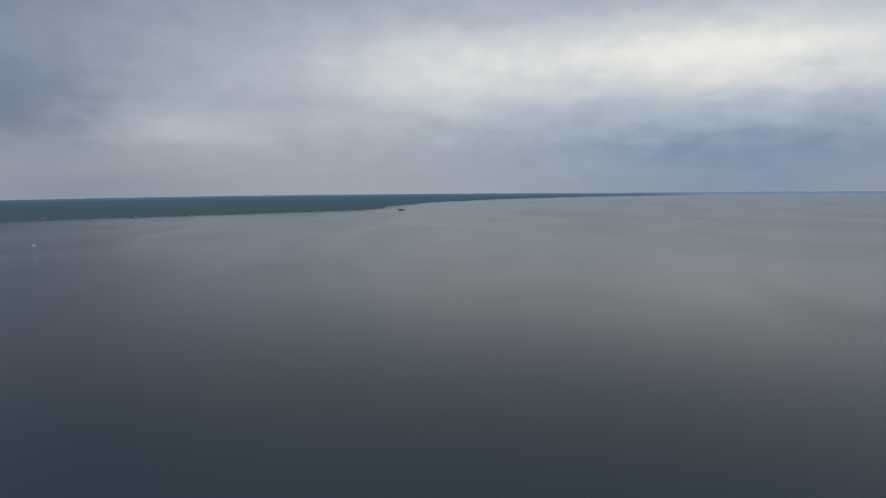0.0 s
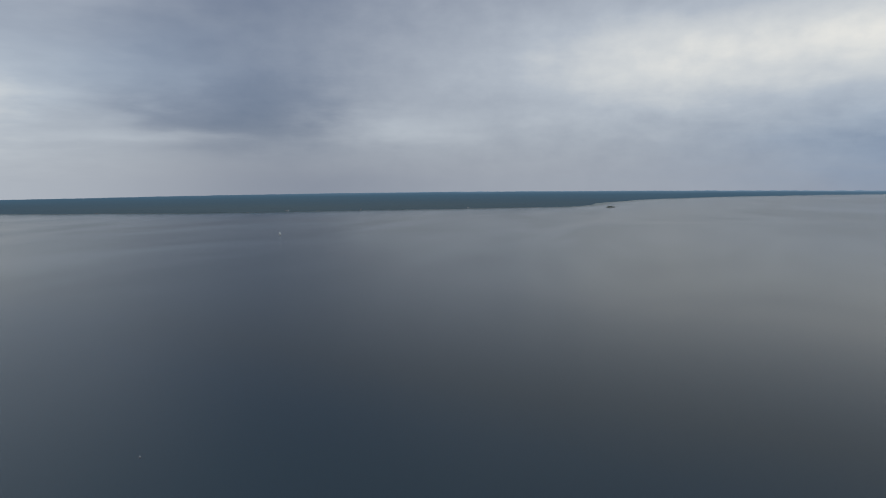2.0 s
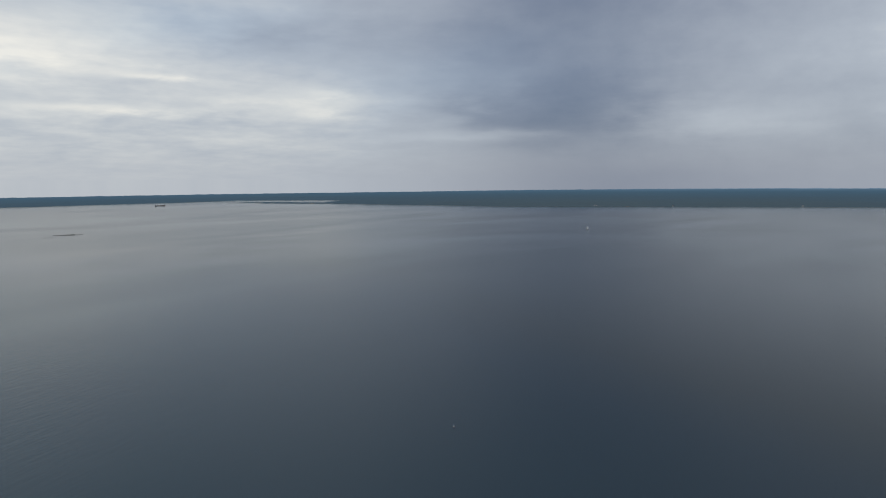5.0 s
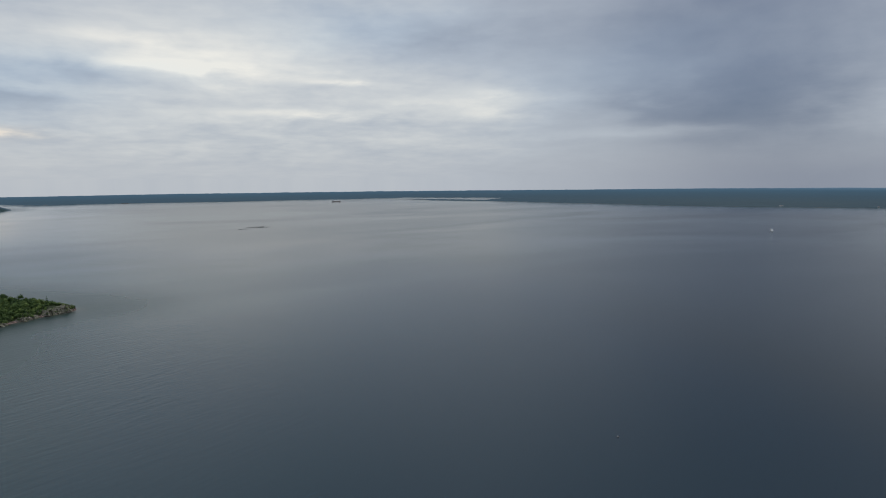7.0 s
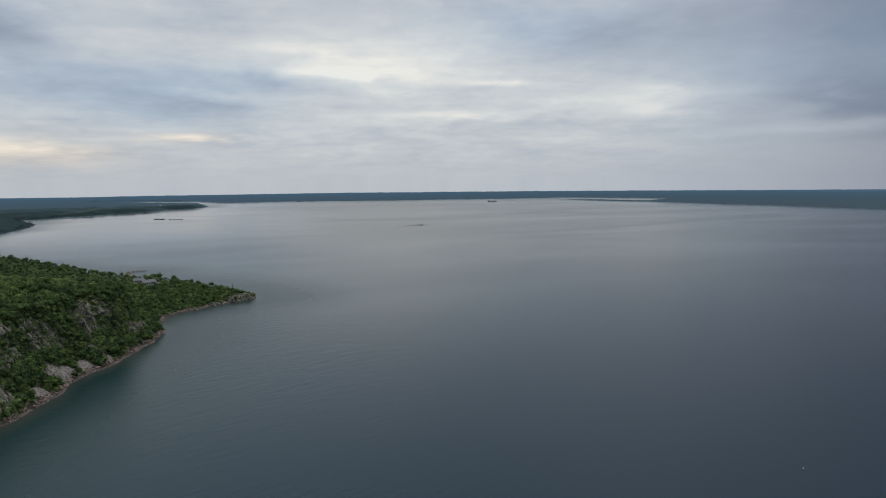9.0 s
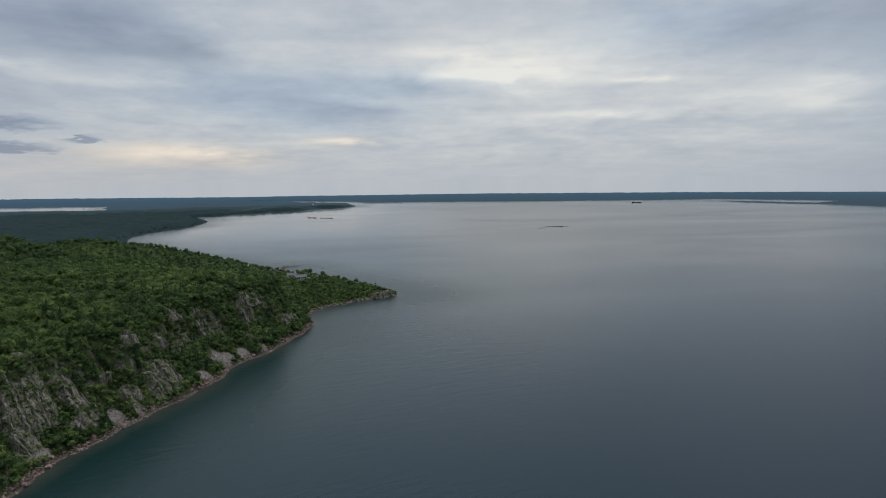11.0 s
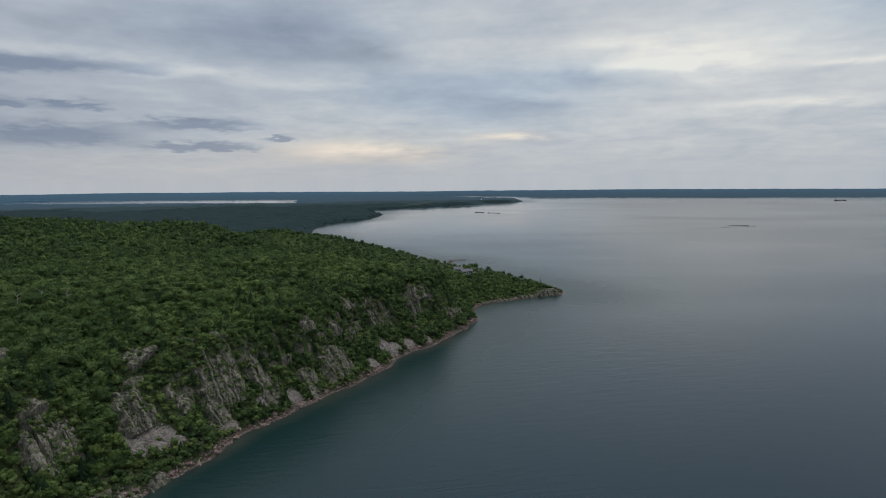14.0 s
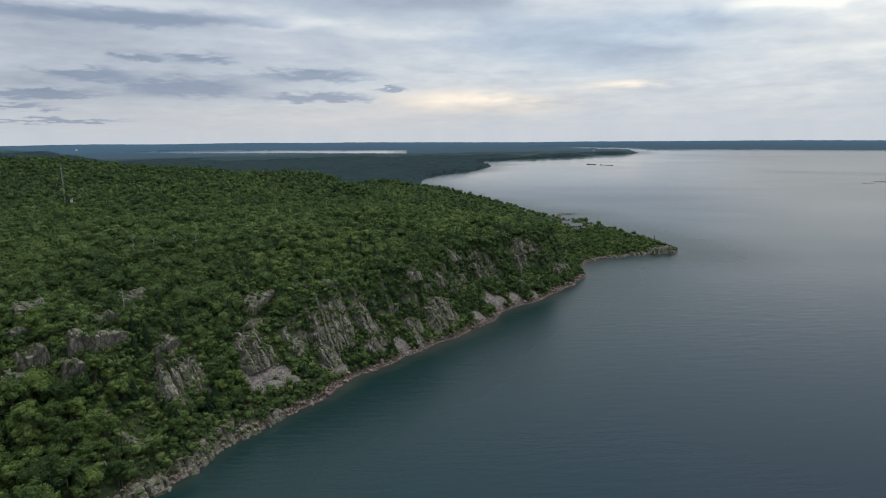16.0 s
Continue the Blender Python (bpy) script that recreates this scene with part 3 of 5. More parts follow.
def build_water():
    az = np.concatenate([np.arange(-42, 152, 1.0), np.arange(152, 318, 6.0), [318.0]])
    rr = np.concatenate([[0.5], np.arange(30, 90, 15), np.arange(90, 600, 5.0), 600 * 1.05 ** np.arange(0, 44), [5300.0, 6500.0]])
    x, y = rim(*polar(az, rr))
    v = np.stack([x, y, np.zeros(x.shape)], -1).reshape(-1, 3)
    me = raw_mesh("water", v, grid_faces(*x.shape), WATER, True)
    d = np.clip(-shore(x, y).ravel() / 420.0, 0, 1).astype(np.float32)
    me.attributes.new("depth", "FLOAT", "POINT").data.foreach_set("value", d)
    tagged(new("water", me), "wide calm grey lake with faint ripples", "water", kind="structure")


build_ground()
build_water()

# ---- woods ----
BARE_PATCHES = [(-700, -117, 12), (-720, -119, 12), (-738, -120, 12), (-592, -80, 9), (-601, -88, 9)]   # x, y, radius of places without trees


def leaf_cloud(rng, lobes, count, size):
    """Small three-cornered leaf clumps over the upper side of round lobes."""
    lobes = np.array(lobes)
    pick = rng.choice(len(lobes), count, p=lobes[:, 3] ** 2 / (lobes[:, 3] ** 2).sum())
    n = rng.normal(size=(count, 3))
    n[:, 2] = np.abs(n[:, 2]) * 1.1 - 0.35
    n /= np.linalg.norm(n, axis=1)[:, None]
    p = lobes[pick, :3] + n * lobes[pick, 3][:, None] * rng.uniform(0.84, 1.24, (count, 1)) * np.array([1, 1, 0.85])
    tilt = n + rng.normal(size=(count, 3)) * 0.36
    tilt /= np.linalg.norm(tilt, axis=1)[:, None]
    a = np.cross(tilt, rng.normal(size=(count, 3)))
    a /= np.linalg.norm(a, axis=1)[:, None]
    b = np.cross(tilt, a)
    k = size * rng.uniform(0.6, 1.3, (count, 1))
    v = np.stack([p + a * k, p - a * k * 0.5 + b * k * 0.85, p - a * k * 0.5 - b * k * 0.85], 1).reshape(-1, 3)
    return v, np.arange(count * 3).reshape(-1, 3)


def broad_crown(seed, lobe_n, leaves, size, dome=None):
    """A round crown about 7 m wide whose top stands about 9.5 m over the foot; dome: one wide lumpy dome under the lobes."""
    rng = np.random.RandomState(seed)
    parts, lobes = [], []
    if dome is not None:
        lump = 0.80 + 0.20 * np.cos(dome[0] @ rng.uniform(-3, 3, (3, 4)) + rng.uniform(0, 6, 4)).mean(1, keepdims=True) * 2 + rng.uniform(-0.17, 0.17, (len(dome[0]), 1))
        parts.append((dome[0] * 2.35 * lump * np.array([1, 1, 0.82]) + np.array([0, 0, 6.0]), dome[1]))
        lobes.append((0, 0, 6.0, 2.3))
    elif lobe_n:
        lobes.append((0, 0, 6.5, 2.2) if lobe_n < 5 else (0, 0, 6.3, 1.75))
    for k in range(lobe_n - (dome is None)):
        a = 2.4 * k + rng.uniform(0, 1)
        d = rng.uniform(1.0, 2.4)
        r = rng.uniform(1.0, 1.75) if lobe_n < 5 else rng.uniform(0.7, 1.35)
        lobes.append((math.cos(a) * d, math.sin(a) * d, rng.uniform(4.7, 8.3) - 0.5 * d, r))
    for x, y, z, r in lobes[dome is not None:]:
        v = ICO1[0] * r * 0.76 * rng.uniform(0.62, 1.26, (len(ICO1[0]), 1)) * np.array([1, 1, 0.82]) + np.array([x, y, z])
        parts.append((v, ICO1[1]))
    parts.append(leaf_cloud(rng, lobes, leaves, size))
    return joined(parts)


def conifer_crown(seed, tiers, blades, tall=9.6):
    """A pointed crown of drooping tiers of boughs."""
    rng = np.random.RandomState(seed)
    vs, fs = [], []
    for k in range(tiers):
        f = k / (tiers - 1)
        z, r = 1.6 + (tall - 2.2) * f, (1 - f) ** 0.7 * 2.5 + 0.3
        for j in range(blades):
            a = 2 * math.pi * (j + rng.uniform(0, 0.9)) / blades + k
            q = r * rng.uniform(0.7, 1.2)
            w = (3.4 / blades) * q + 0.1
            c, s = math.cos(a), math.sin(a)
            n = len(vs)
            vs += [(c * 0.05, s * 0.05, z + 0.9), (c * q * 0.7 - s * w, s * q * 0.7 + c * w, z - 0.05),
                   (c * q * 0.7 + s * w, s * q * 0.7 - c * w, z - 0.05), (c * q, s * q, z - 0.35 * q)]
            fs += [(n, n + 1, n + 3), (n, n + 3, n + 2)]
    n = len(vs)
    vs += [(0.22, 0, tall - 1.0), (-0.11, 0.19, tall - 1.0), (-0.11, -0.19, tall - 1.0), (0, 0, tall)]
    fs += [(n, n + 1, n + 3), (n + 1, n + 2, n + 3), (n + 2, n, n + 3)]
    return np.array(vs, float), np.array(fs)


def trunk_mesh(seed, tall, girth, limbs=4):
    rng = random.Random(seed)
    bm = bmesh.new()
    rod(bm, (0, 0, -0.8), (0.1, 0.05, tall * 0.55), girth, girth * 0.65)
    rod(bm, (0.1, 0.05, tall * 0.55), (0, 0, tall), girth * 0.65, girth * 0.25)
    for k in range(limbs):
        a, z = k * 2.4 + rng.random(), tall * rng.uniform(0.4, 0.8)
        d = rng.uniform(1.2, 2.2)
        rod(bm, (0, 0, z), (math.cos(a) * d, math.sin(a) * d, z + d * 0.8), girth * 0.4, girth * 0.12, 5)
    me = bpy.data.meshes.new("trunk")
    bm.to_mesh(me)
    bm.free()
    me.materials.append(BARK)
    return me


def in_patch(x, y, patches, grow=0.0):
    r = np.zeros(np.shape(x), bool)
    for px, py, rad in patches:
        r |= (x - px) ** 2 + (y - py) ** 2 < (rad + grow) ** 2
    return r


def tree_places():
    rng = np.random.RandomState(7)
    gap = 3.8
    gx, gy = np.meshgrid(np.arange(-1000, 60, gap), np.arange(-1080, 20, gap))
    x = (gx + rng.uniform(-0.48, 0.48, gx.shape) * gap).ravel()
    y = (gy + rng.uniform(-0.48, 0.48, gy.shape) * gap).ravel()
    az = np.degrees(np.arctan2(-(x + 20), y - 10))
    r = np.hypot(x + 34, y - 11)
    near = (r < 1020) & (az > 78) & (az < 149)
    x, y, r = x[near], y[near], r[near]
    # steep ground carries more trees to the square metre of the plan
    by = reach(np.array(CLIFF_COAST), x, y, False) < 75
    for k in range(1):
        x = np.append(x, x[by] + rng.uniform(-3, 3, by.sum()))
        y = np.append(y, y[by] + rng.uniform(-3, 3, by.sum()))
        by = np.append(by, np.zeros(by.sum(), bool))
    wall = (reach(np.array(CLIFF_COAST), x, y, False) < 34) & (x < -225) & (x > -480)
    for k in range(2):
        x = np.append(x, x[:len(wall)][wall] + rng.uniform(-2.4, 2.4, wall.sum()))
        y = np.append(y, y[:len(wall)][wall] + rng.uniform(-2.4, 2.4, wall.sum()))
    r = np.hypot(x + 34, y - 11)
    s = shore(x, y)
    on = s > 1.6
    x, y, r, s = x[on], y[on], r[on], s[on]
    z = height(x, y, s)
    slope = np.hypot(height(x + 1.5, y) - z, height(x, y + 1.5) - z) / 1.5
    bare = waves(x, y, 26, 21, 3)
    chance = np.where(slope > 1.8, 0.8, np.where(slope > 0.6, 0.85, np.where(s > 75, 1.0, 0.8))) * np.where(bare > 0.9, 0.7, 1.0)
    keep = (rng.rand(len(x)) < chance) & ~in_patch(x, y, BARE_PATCHES)
    keep &= (r < 560) | (rng.rand(len(x)) < 0.72)
    x, y, z, r, s = x[keep], y[keep], z[keep], r[keep], s[keep]
    stand = waves(x, y, 55, 36, 3)
    size = (0.46 + 0.72 * rng.rand(len(x)) ** 1.9 + 0.10 * stand) * (0.66 + 0.34 * step(s, 2, 30 * upland(x, y) + 12))
    size *= 1 + 0.5 * np.exp(-((x + 135) ** 2 + (y + 128) ** 2) / 38 ** 2) - 0.22 * (1 - upland(x, y))
    size *= np.where((x < -225) & (s < 30) & (s > 4) & (upland(x, y) > 0.5), 0.8, 1.0)
    # a clump of tall trees behind the cottages, thin scrub on the rocky brow
    size *= 1 + 0.50 * np.exp(-((x + 629) ** 2 + (y + 84) ** 2) / 13 ** 2)
    size *= 1 - 0.50 * np.exp(-((x + 636) ** 2 + (y + 121) ** 2) / 24 ** 2) - 0.42 * np.exp(-((x + 612) ** 2 + (y + 56) ** 2) / 13 ** 2)
    size *= 1 - 0.42 * np.exp(-((x + 172) ** 2 + (y + 166) ** 2) / 26 ** 2)
    size = np.maximum(size, 0.34) * np.where(r < 560, 1.07, 1.22)
    pine = rng.rand(len(x)) < 0.05 + 0.20 * step(s, 80, 30) * upland(x, y) * step(-x, 225, 240) + 0.07 * (waves(x, y, 70, 31, 3) > 0.45) + 0.30 * step(r, 430, 760) * upland(x, y) + 0.06 * (1 - upland(x, y))
    return x, y, z, r, size, pine, rng.uniform(0, 6.283, len(x))


def build_woods():
    x, y, z, r, size, pine, turn = tree_places()
    near = np.hypot(x + 120, y + 100)
    order = np.argsort(near)
    first = order[:300]
    # single trees by the cliff
    makers = []
    for k in range(6):
        top = tagged(new("broadleaf_tree"), "green broadleaf tree with a rounded uneven crown", "tree", "trees on the near slope")
        t = new("trunk", trunk_mesh(k, 7.2, 0.24))
        c = new("crown", raw_mesh("crown", *broad_crown(40 + k, 16, 900, 0.29), LEAF_THING))
        t.parent = c.parent = top
        makers.append(top)
    for k in range(3):
        top = tagged(new("conifer_tree"), "dark green pointed conifer among broadleaf trees", "tree", "conifers on the near slope")
        t = new("trunk", trunk_mesh(20 + k, 10, 0.2, 0))
        c = new("crown", raw_mesh("crown", *conifer_crown(60 + k, 17, 18), NEEDLE))
        t.parent = c.parent = top
        makers.append(top)
    used = set()
    for i in first:
        k = 6 + int(i) % 3 if pine[i] else int(i) % 6
        m = pose(x[i], y[i], z[i], 0, 0, math.degrees(turn[i])) @ Matrix.Scale(float(size[i]), 4)
        if k not in used:
            used.add(k)
            makers[k].matrix_basis = m
            makers[k].scale = (1, 1, 1)
            makers[k].matrix_basis = m
        else:
            ob = copy_thing(makers[k], m)
            ob.matrix_basis = m
    # the rest of the wood
    rest = np.ones(len(x), bool)
    rest[first] = False
    squash = np.random.RandomState(44).uniform(0.78, 1.18, len(x))
    # tint lighter on the plateau than cliff and headland; painted haze darkens it farther off
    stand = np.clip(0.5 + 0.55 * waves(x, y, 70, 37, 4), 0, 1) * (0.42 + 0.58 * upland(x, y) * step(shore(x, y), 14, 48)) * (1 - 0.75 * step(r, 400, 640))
    P = np.stack([x, y, z - 2.0 * size * squash], -1)
    for lo, hi, kinds, cone in ((0, 320, [(80 + k, 6, 170, 0.33, ICO1) for k in range(5)], (9, 8)),
                                (320, 560, [(90 + k, 2, 44, 0.44, ICO1) for k in range(4)], (5, 6)),
                                (560, 2000, [(95 + k, 0, 9, 0.66, ICO1) for k in range(3)], (4, 5))):
        band = rest & (r >= lo) & (r < hi)
        broad, cones = np.where(band & ~pine)[0], np.where(band & pine)[0]
        for name, label, mat, which, shapes in (
                ("broadleaf_wood", "dense green broadleaf wood on the upland", LEAF, broad, [broad_crown(*k) for k in kinds]),
                ("conifer_wood", "dark conifers scattered through the wood", NEEDLE, cones, [conifer_crown(70 + k, *cone, 9.6 if lo < 500 else 8.4) for k in range(3)])):
            n = len(shapes)
            sets = [which[k::n] for k in range(n)]
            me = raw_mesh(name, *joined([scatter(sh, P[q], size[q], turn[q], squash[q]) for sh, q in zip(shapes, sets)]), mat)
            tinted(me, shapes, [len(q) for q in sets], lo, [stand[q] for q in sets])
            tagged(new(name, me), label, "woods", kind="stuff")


def build_shore_trees():
    """Single crowns along the edges of the far woods."""
    rng = np.random.RandomState(51)
    line = np.array([p for p in BAY_COAST if p[0] < -1050] + WEST_COAST + NORTH_COAST[:12], float)
    seg = np.diff(line, axis=0)
    length = np.hypot(seg[:, 0], seg[:, 1])
    pick = rng.choice(len(seg), 7000, p=length / length.sum())
    p = line[:-1][pick] + seg[pick] * rng.rand(len(pick), 1) + rng.normal(0, 22, (len(pick), 2))
    s = shore(p[:, 0], p[:, 1])
    keep = (s > 3) & (s < 45) & (reach(np.array([(-2570, 1285), (-2360, 1330), (-2180, 1410)]), p[:, 0], p[:, 1], False) > 90)
    p, s = p[keep], s[keep]
    size = rng.uniform(0.45, 0.85, len(p))
    P, t = np.column_stack([p, height(p[:, 0], p[:, 1], s) - 2.6 * size]), rng.uniform(0, 6.28, len(p))
    bay = (p[:, 0] < -600) & (p[:, 1] < -330)
    P, size, t = P[bay], size[bay], t[bay]
    shapes = [broad_crown(240 + k, 1, 16, 1.2) for k in range(2)] + [conifer_crown(250, 4, 5)]
    sets = [np.arange(len(P))[k::3] for k in range(3)]
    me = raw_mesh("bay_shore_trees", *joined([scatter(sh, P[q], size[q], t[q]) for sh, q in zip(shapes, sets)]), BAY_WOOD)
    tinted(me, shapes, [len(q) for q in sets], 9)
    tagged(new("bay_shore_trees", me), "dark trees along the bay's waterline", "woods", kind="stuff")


def build_far_wood():
    """The unbroken canopy of the low country across the bay, out to the horizon."""
    az = np.concatenate([np.arange(-42, 152, 0.26)])
    rr = np.concatenate([np.arange(700, 1000, 9.0), 1000 * 1.009 ** np.arange(0, 180), [5300.0, 6100.0]])
    x, y = rim(*polar(az, rr))
    s = shore(x, y)
    r = np.hypot(x + 34, y - 11)
    rng = np.random.RandomState(5)
    h = height(x, y, s)
    edge = step(s, 0, 30)
    tall = (7.0 + 1.2 * waves(x, y, 300, 41, 2) + 2.0 * waves(x, y, 26, 42, 3)) * (1 - 0.45 * step(r, 3000, 4400) * step(-x, 900, 2400))
    marsh = step(reach(np.array([(-2050, -520), (-2420, -500), (-2520, -800)]), x, y, False), 60, 20)
    lakeside = 0.45 + 0.55 * step(reach(LAKE, x, y), 120, 330)
    spit = step(reach(np.array([(-2570, 1285), (-2360, 1330), (-2180, 1410)]), x, y, False), 45, 120)
    z = h + edge * tall * lakeside * (1 - marsh) * (0.08 + 0.92 * spit) + rng.uniform(-0.6, 0.6, x.shape) * edge
    # low hills close the plain in the south-west
    bearing = np.degrees(np.arctan2(-x, y))
    z = z + np.clip((bearing - 104) / 33, 0, 1.4) * 28 * step(np.hypot(x, y), 3650, 4200) * (1 + 0.12 * waves(x, y, 500, 46, 2))
    z = np.where(r < 1000, h - 3 + (z - h + 3) * step(r, 900, 1010), z)
    z = np.where(s < 1, -0.6, z)
    v = np.stack([x, y, z], -1).reshape(-1, 3)
    f = grid_faces(*x.shape)
    keep = (s.ravel()[f] > 0).any(1)
    bay = (r + 220 * waves(x, y, 260, 44, 3) < np.where(y < 0, 2250, 0)).ravel()[f].all(1)
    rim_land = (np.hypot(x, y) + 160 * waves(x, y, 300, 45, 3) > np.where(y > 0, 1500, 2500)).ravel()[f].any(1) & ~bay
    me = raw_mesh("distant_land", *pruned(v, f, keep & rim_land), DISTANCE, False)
    tagged(new("backdrop", me), "wooded lowland on the horizon, glowing with painted blue haze", "backdrop", kind="structure")
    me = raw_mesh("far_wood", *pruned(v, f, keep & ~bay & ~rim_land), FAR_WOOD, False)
    tagged(new("far_wood", me), "wooded lowland stretching to the horizon, haze blue painted into its green", "woods", kind="stuff")
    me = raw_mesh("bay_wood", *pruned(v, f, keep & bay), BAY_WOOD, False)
    tagged(new("bay_wood", me), "dark wood along the bay, painted haze blue mixed into its green", "woods", kind="stuff")


# ---- rocks ----
def uphill(x, y):
    """The way inland, in the plan, as an angle."""
    gx = float(shore([x + 9.0], [y])[0] - shore([x - 9.0], [y])[0])
    gy = float(shore([x], [y + 9.0])[0] - shore([x], [y - 9.0])[0])
    return math.atan2(gy, gx)


def outcrop_mesh(w, h, d, seed, block=1.7):
    """A blocky, fissured knob of bedrock: its face looks along -y."""
    rng = random.Random(seed)
    nu, nv = max(20, int(w * 3.6)), max(16, int(h * 3.0))
    off = Vector((rng.uniform(0, 90), rng.uniform(0, 90), rng.uniform(0, 90)))
    vs = []
    for j in range(nv + 1):
        b = -math.pi / 2 + math.pi * j / nv
        for i in range(nu):
            a = 2 * math.pi * i / nu
            ca, sa, cb, sb = math.cos(a), math.sin(a), math.cos(b), math.sin(b)

            def box_power(v, e=0.42):
                return math.copysign(abs(v) ** e, v)
            p = Vector((box_power(ca) * box_power(cb, 0.3) * w / 2, box_power(sa) * box_power(cb, 0.3) * d / 2, box_power(sb, 0.55) * h / 2))
            p.x *= 1 - 0.22 * (p.z / h + 0.5)
            n = Vector((ca * cb, sa * cb, sb * 0.6)).normalized()
            q = Vector((p.x / block, p.y / block, p.z / (block * 2.3))) + off
            dist, pts = noise.voronoi(q)
            cell = noise.cell(pts[0] * 7.31)
            gap = min(1.0, (dist[1] - dist[0]) * 7)
            p += n * ((cell - 0.5) * 1.1 + (gap - 1) * 0.5 + noise.noise(q * 0.3) * 1.4) * min(1.0, h / 7)
            vs.append(p)
    f = []
    for j in range(nv):
        for i in range(nu):
            k = (i + 1) % nu
            f.append((j * nu + i, j * nu + k, (j + 1) * nu + k, (j + 1) * nu + i))
    return np.array([p[:] for p in vs]), np.array(f)


def face_wall(w, h, seed, size=0.42, foot=4.6):
    """A cliff face of upright columns with ledges, broken tops and clefts; it looks along -y and runs back into the hill."""
    rng = np.random.RandomState(seed)
    u, v = np.meshgrid(np.arange(-w / 2 - 1, w / 2 + 1, size), np.arange(-h / 2 - foot, h / 2 + 1.2, size))
    uu = u + 0.10 * rng.uniform(-1, 1) * v + 0.5 * waves(u, v, 4.0, seed, 2)
    edge = np.cumsum(rng.uniform(0.9, 4.0, int(w * 1.2) + 8)) - w / 2 - 3
    col = np.searchsorted(edge, uu)
    n = len(edge) + 2
    near = np.minimum(np.abs(uu - edge[np.clip(col, 0, n - 3)]), np.abs(uu - edge[np.clip(col - 1, 0, n - 3)]))
    y = -rng.uniform(0, 1.7, n)[col] - 1.6 * waves(u, v * 0.3, 8.0, seed + 1, 2) + 1.2 * step(near, 0.36, 0.05)
    for k in range(4):
        at, back = rng.uniform(-0.5, 0.5, n) * h, rng.uniform(0.05, 0.95, n)
        if k % 2:
            # a ledge that runs through most of the face
            at = (rng.uniform(-0.35, 0.4) + rng.uniform(-0.05, 0.05, n)) * h
        y = y + back[col] * step(v - at[col], -0.15, 0.25) - back.mean() * 0.5
    top = h / 2 * (1 - 0.5 * np.abs(2 * u / w) ** 2.2) - rng.uniform(0, 0.26, n)[col] * h
    y = y + np.maximum(v - top, 0) * 2.6
    y = y + np.maximum(np.abs(u) - w / 2 * (0.88 + 0.12 * waves(u, v, 3.0, seed + 2, 2)), 0) * 2.4
    y = y + 0.38 * waves(u, v, 1.8, seed + 3, 3) + rng.uniform(-0.07, 0.07, u.shape)
    y[0], y[-1], y[:, 0], y[:, -1] = 5.0, 5.0, 5.0, 5.0
    return np.stack([u, np.minimum(y, 5.0), v], -1).reshape(-1, 3), grid_faces(*u.shape)[:, ::-1]


# cliff faces: x, y, z of the middle, width, height
CRAGS = [(-189, -144, 18.2, 29, 17.5), (-219.7, -137, 18, 29, 14), (-225.7, -140.6, 23.7, 10.8, 6), (-250.5, -122.8, 21, 27.5, 21.6), (-241.2, -120.4, 10, 13, 10.6),
         (-234.5, -129.4, 18, 15, 9.7), (-268, -112, 11.8, 14, 10.4), (-286.7, -102.5, 9, 11.7, 11), (-295.4, -96, 6, 14, 6.8), (-305.2, -96, 12, 23, 12)]
CRAGS += [(-340.7, -98.6, 14, 30, 17.5), (-365.7, -98.2, 25, 10, 18.5), (-396.6, -80.7, 19.3, 14.6, 14), (-404.6, -81.2, 28.6, 16.6, 9), (-369, -85.2, 11, 9, 19),
          (-382.7, -73, 7.7, 14, 10), (-424.8, -62.5, 7.7, 22, 9.3), (-347, -107.3, 31.5, 8.5, 6.4), (-300.6, -108.4, 30, 6, 4), (-267, -117.7, 20, 10, 10.4), (-369, -90, 15.5, 8, 8),
          (-320, -103.4, 24, 6.8, 4.6)]
CRAGS = [(x, y, z, w * 0.72, h * 0.95) if x > -300 else (x, y, z, w * 0.85, h) for x, y, z, w, h in CRAGS]
# bare slabs that lie in the wood's openings: x, y, width, height
SLABS = [(-200.7, -174.3, 12, 5.5), (-188, -190.7, 11, 3.5), (-170, -183.4, 8, 5), (-166.6, -158.8, 6, 5), (-174.4, -156.8, 11, 4.5), (-235, -145.6, 14, 5), (-250.5, -139.4, 10, 6),
         (-153, -162.3, 7, 4), (-280.4, -165.8, 6, 3.2), (-263.5, -146.4, 6, 5), (-161, -157, 5, 7), (-260, -128.4, 8, 4), (-322.8, -147.7, 9, 3.2), (-164.4, -133.9, 13, 8),
         (-181.3, -164.3, 8, 3), (-190.3, -150.4, 8, 3.5), (-284, -111.3, 5, 3.5), (-145, -158, 9, 5), (-156, -172, 7, 4)]
# low faces at the water's edge
LEDGES = [(-160.6, -117.9, 10, 7), (-152, -119.3, 11, 5), (-179.7, -118.7, 15, 8), (-190.3, -115.8, 11, 6), (-169.6, -117.8, 10, 5.5), (-200.3, -114.6, 8, 4), (-499, -49, 8, 3), (-512, -36, 9, 3.5),
          (-524, -23, 9, 4), (-538, -4, 18, 8), (-546, 2, 14, 6.5), (-529, -18, 9, 4)]
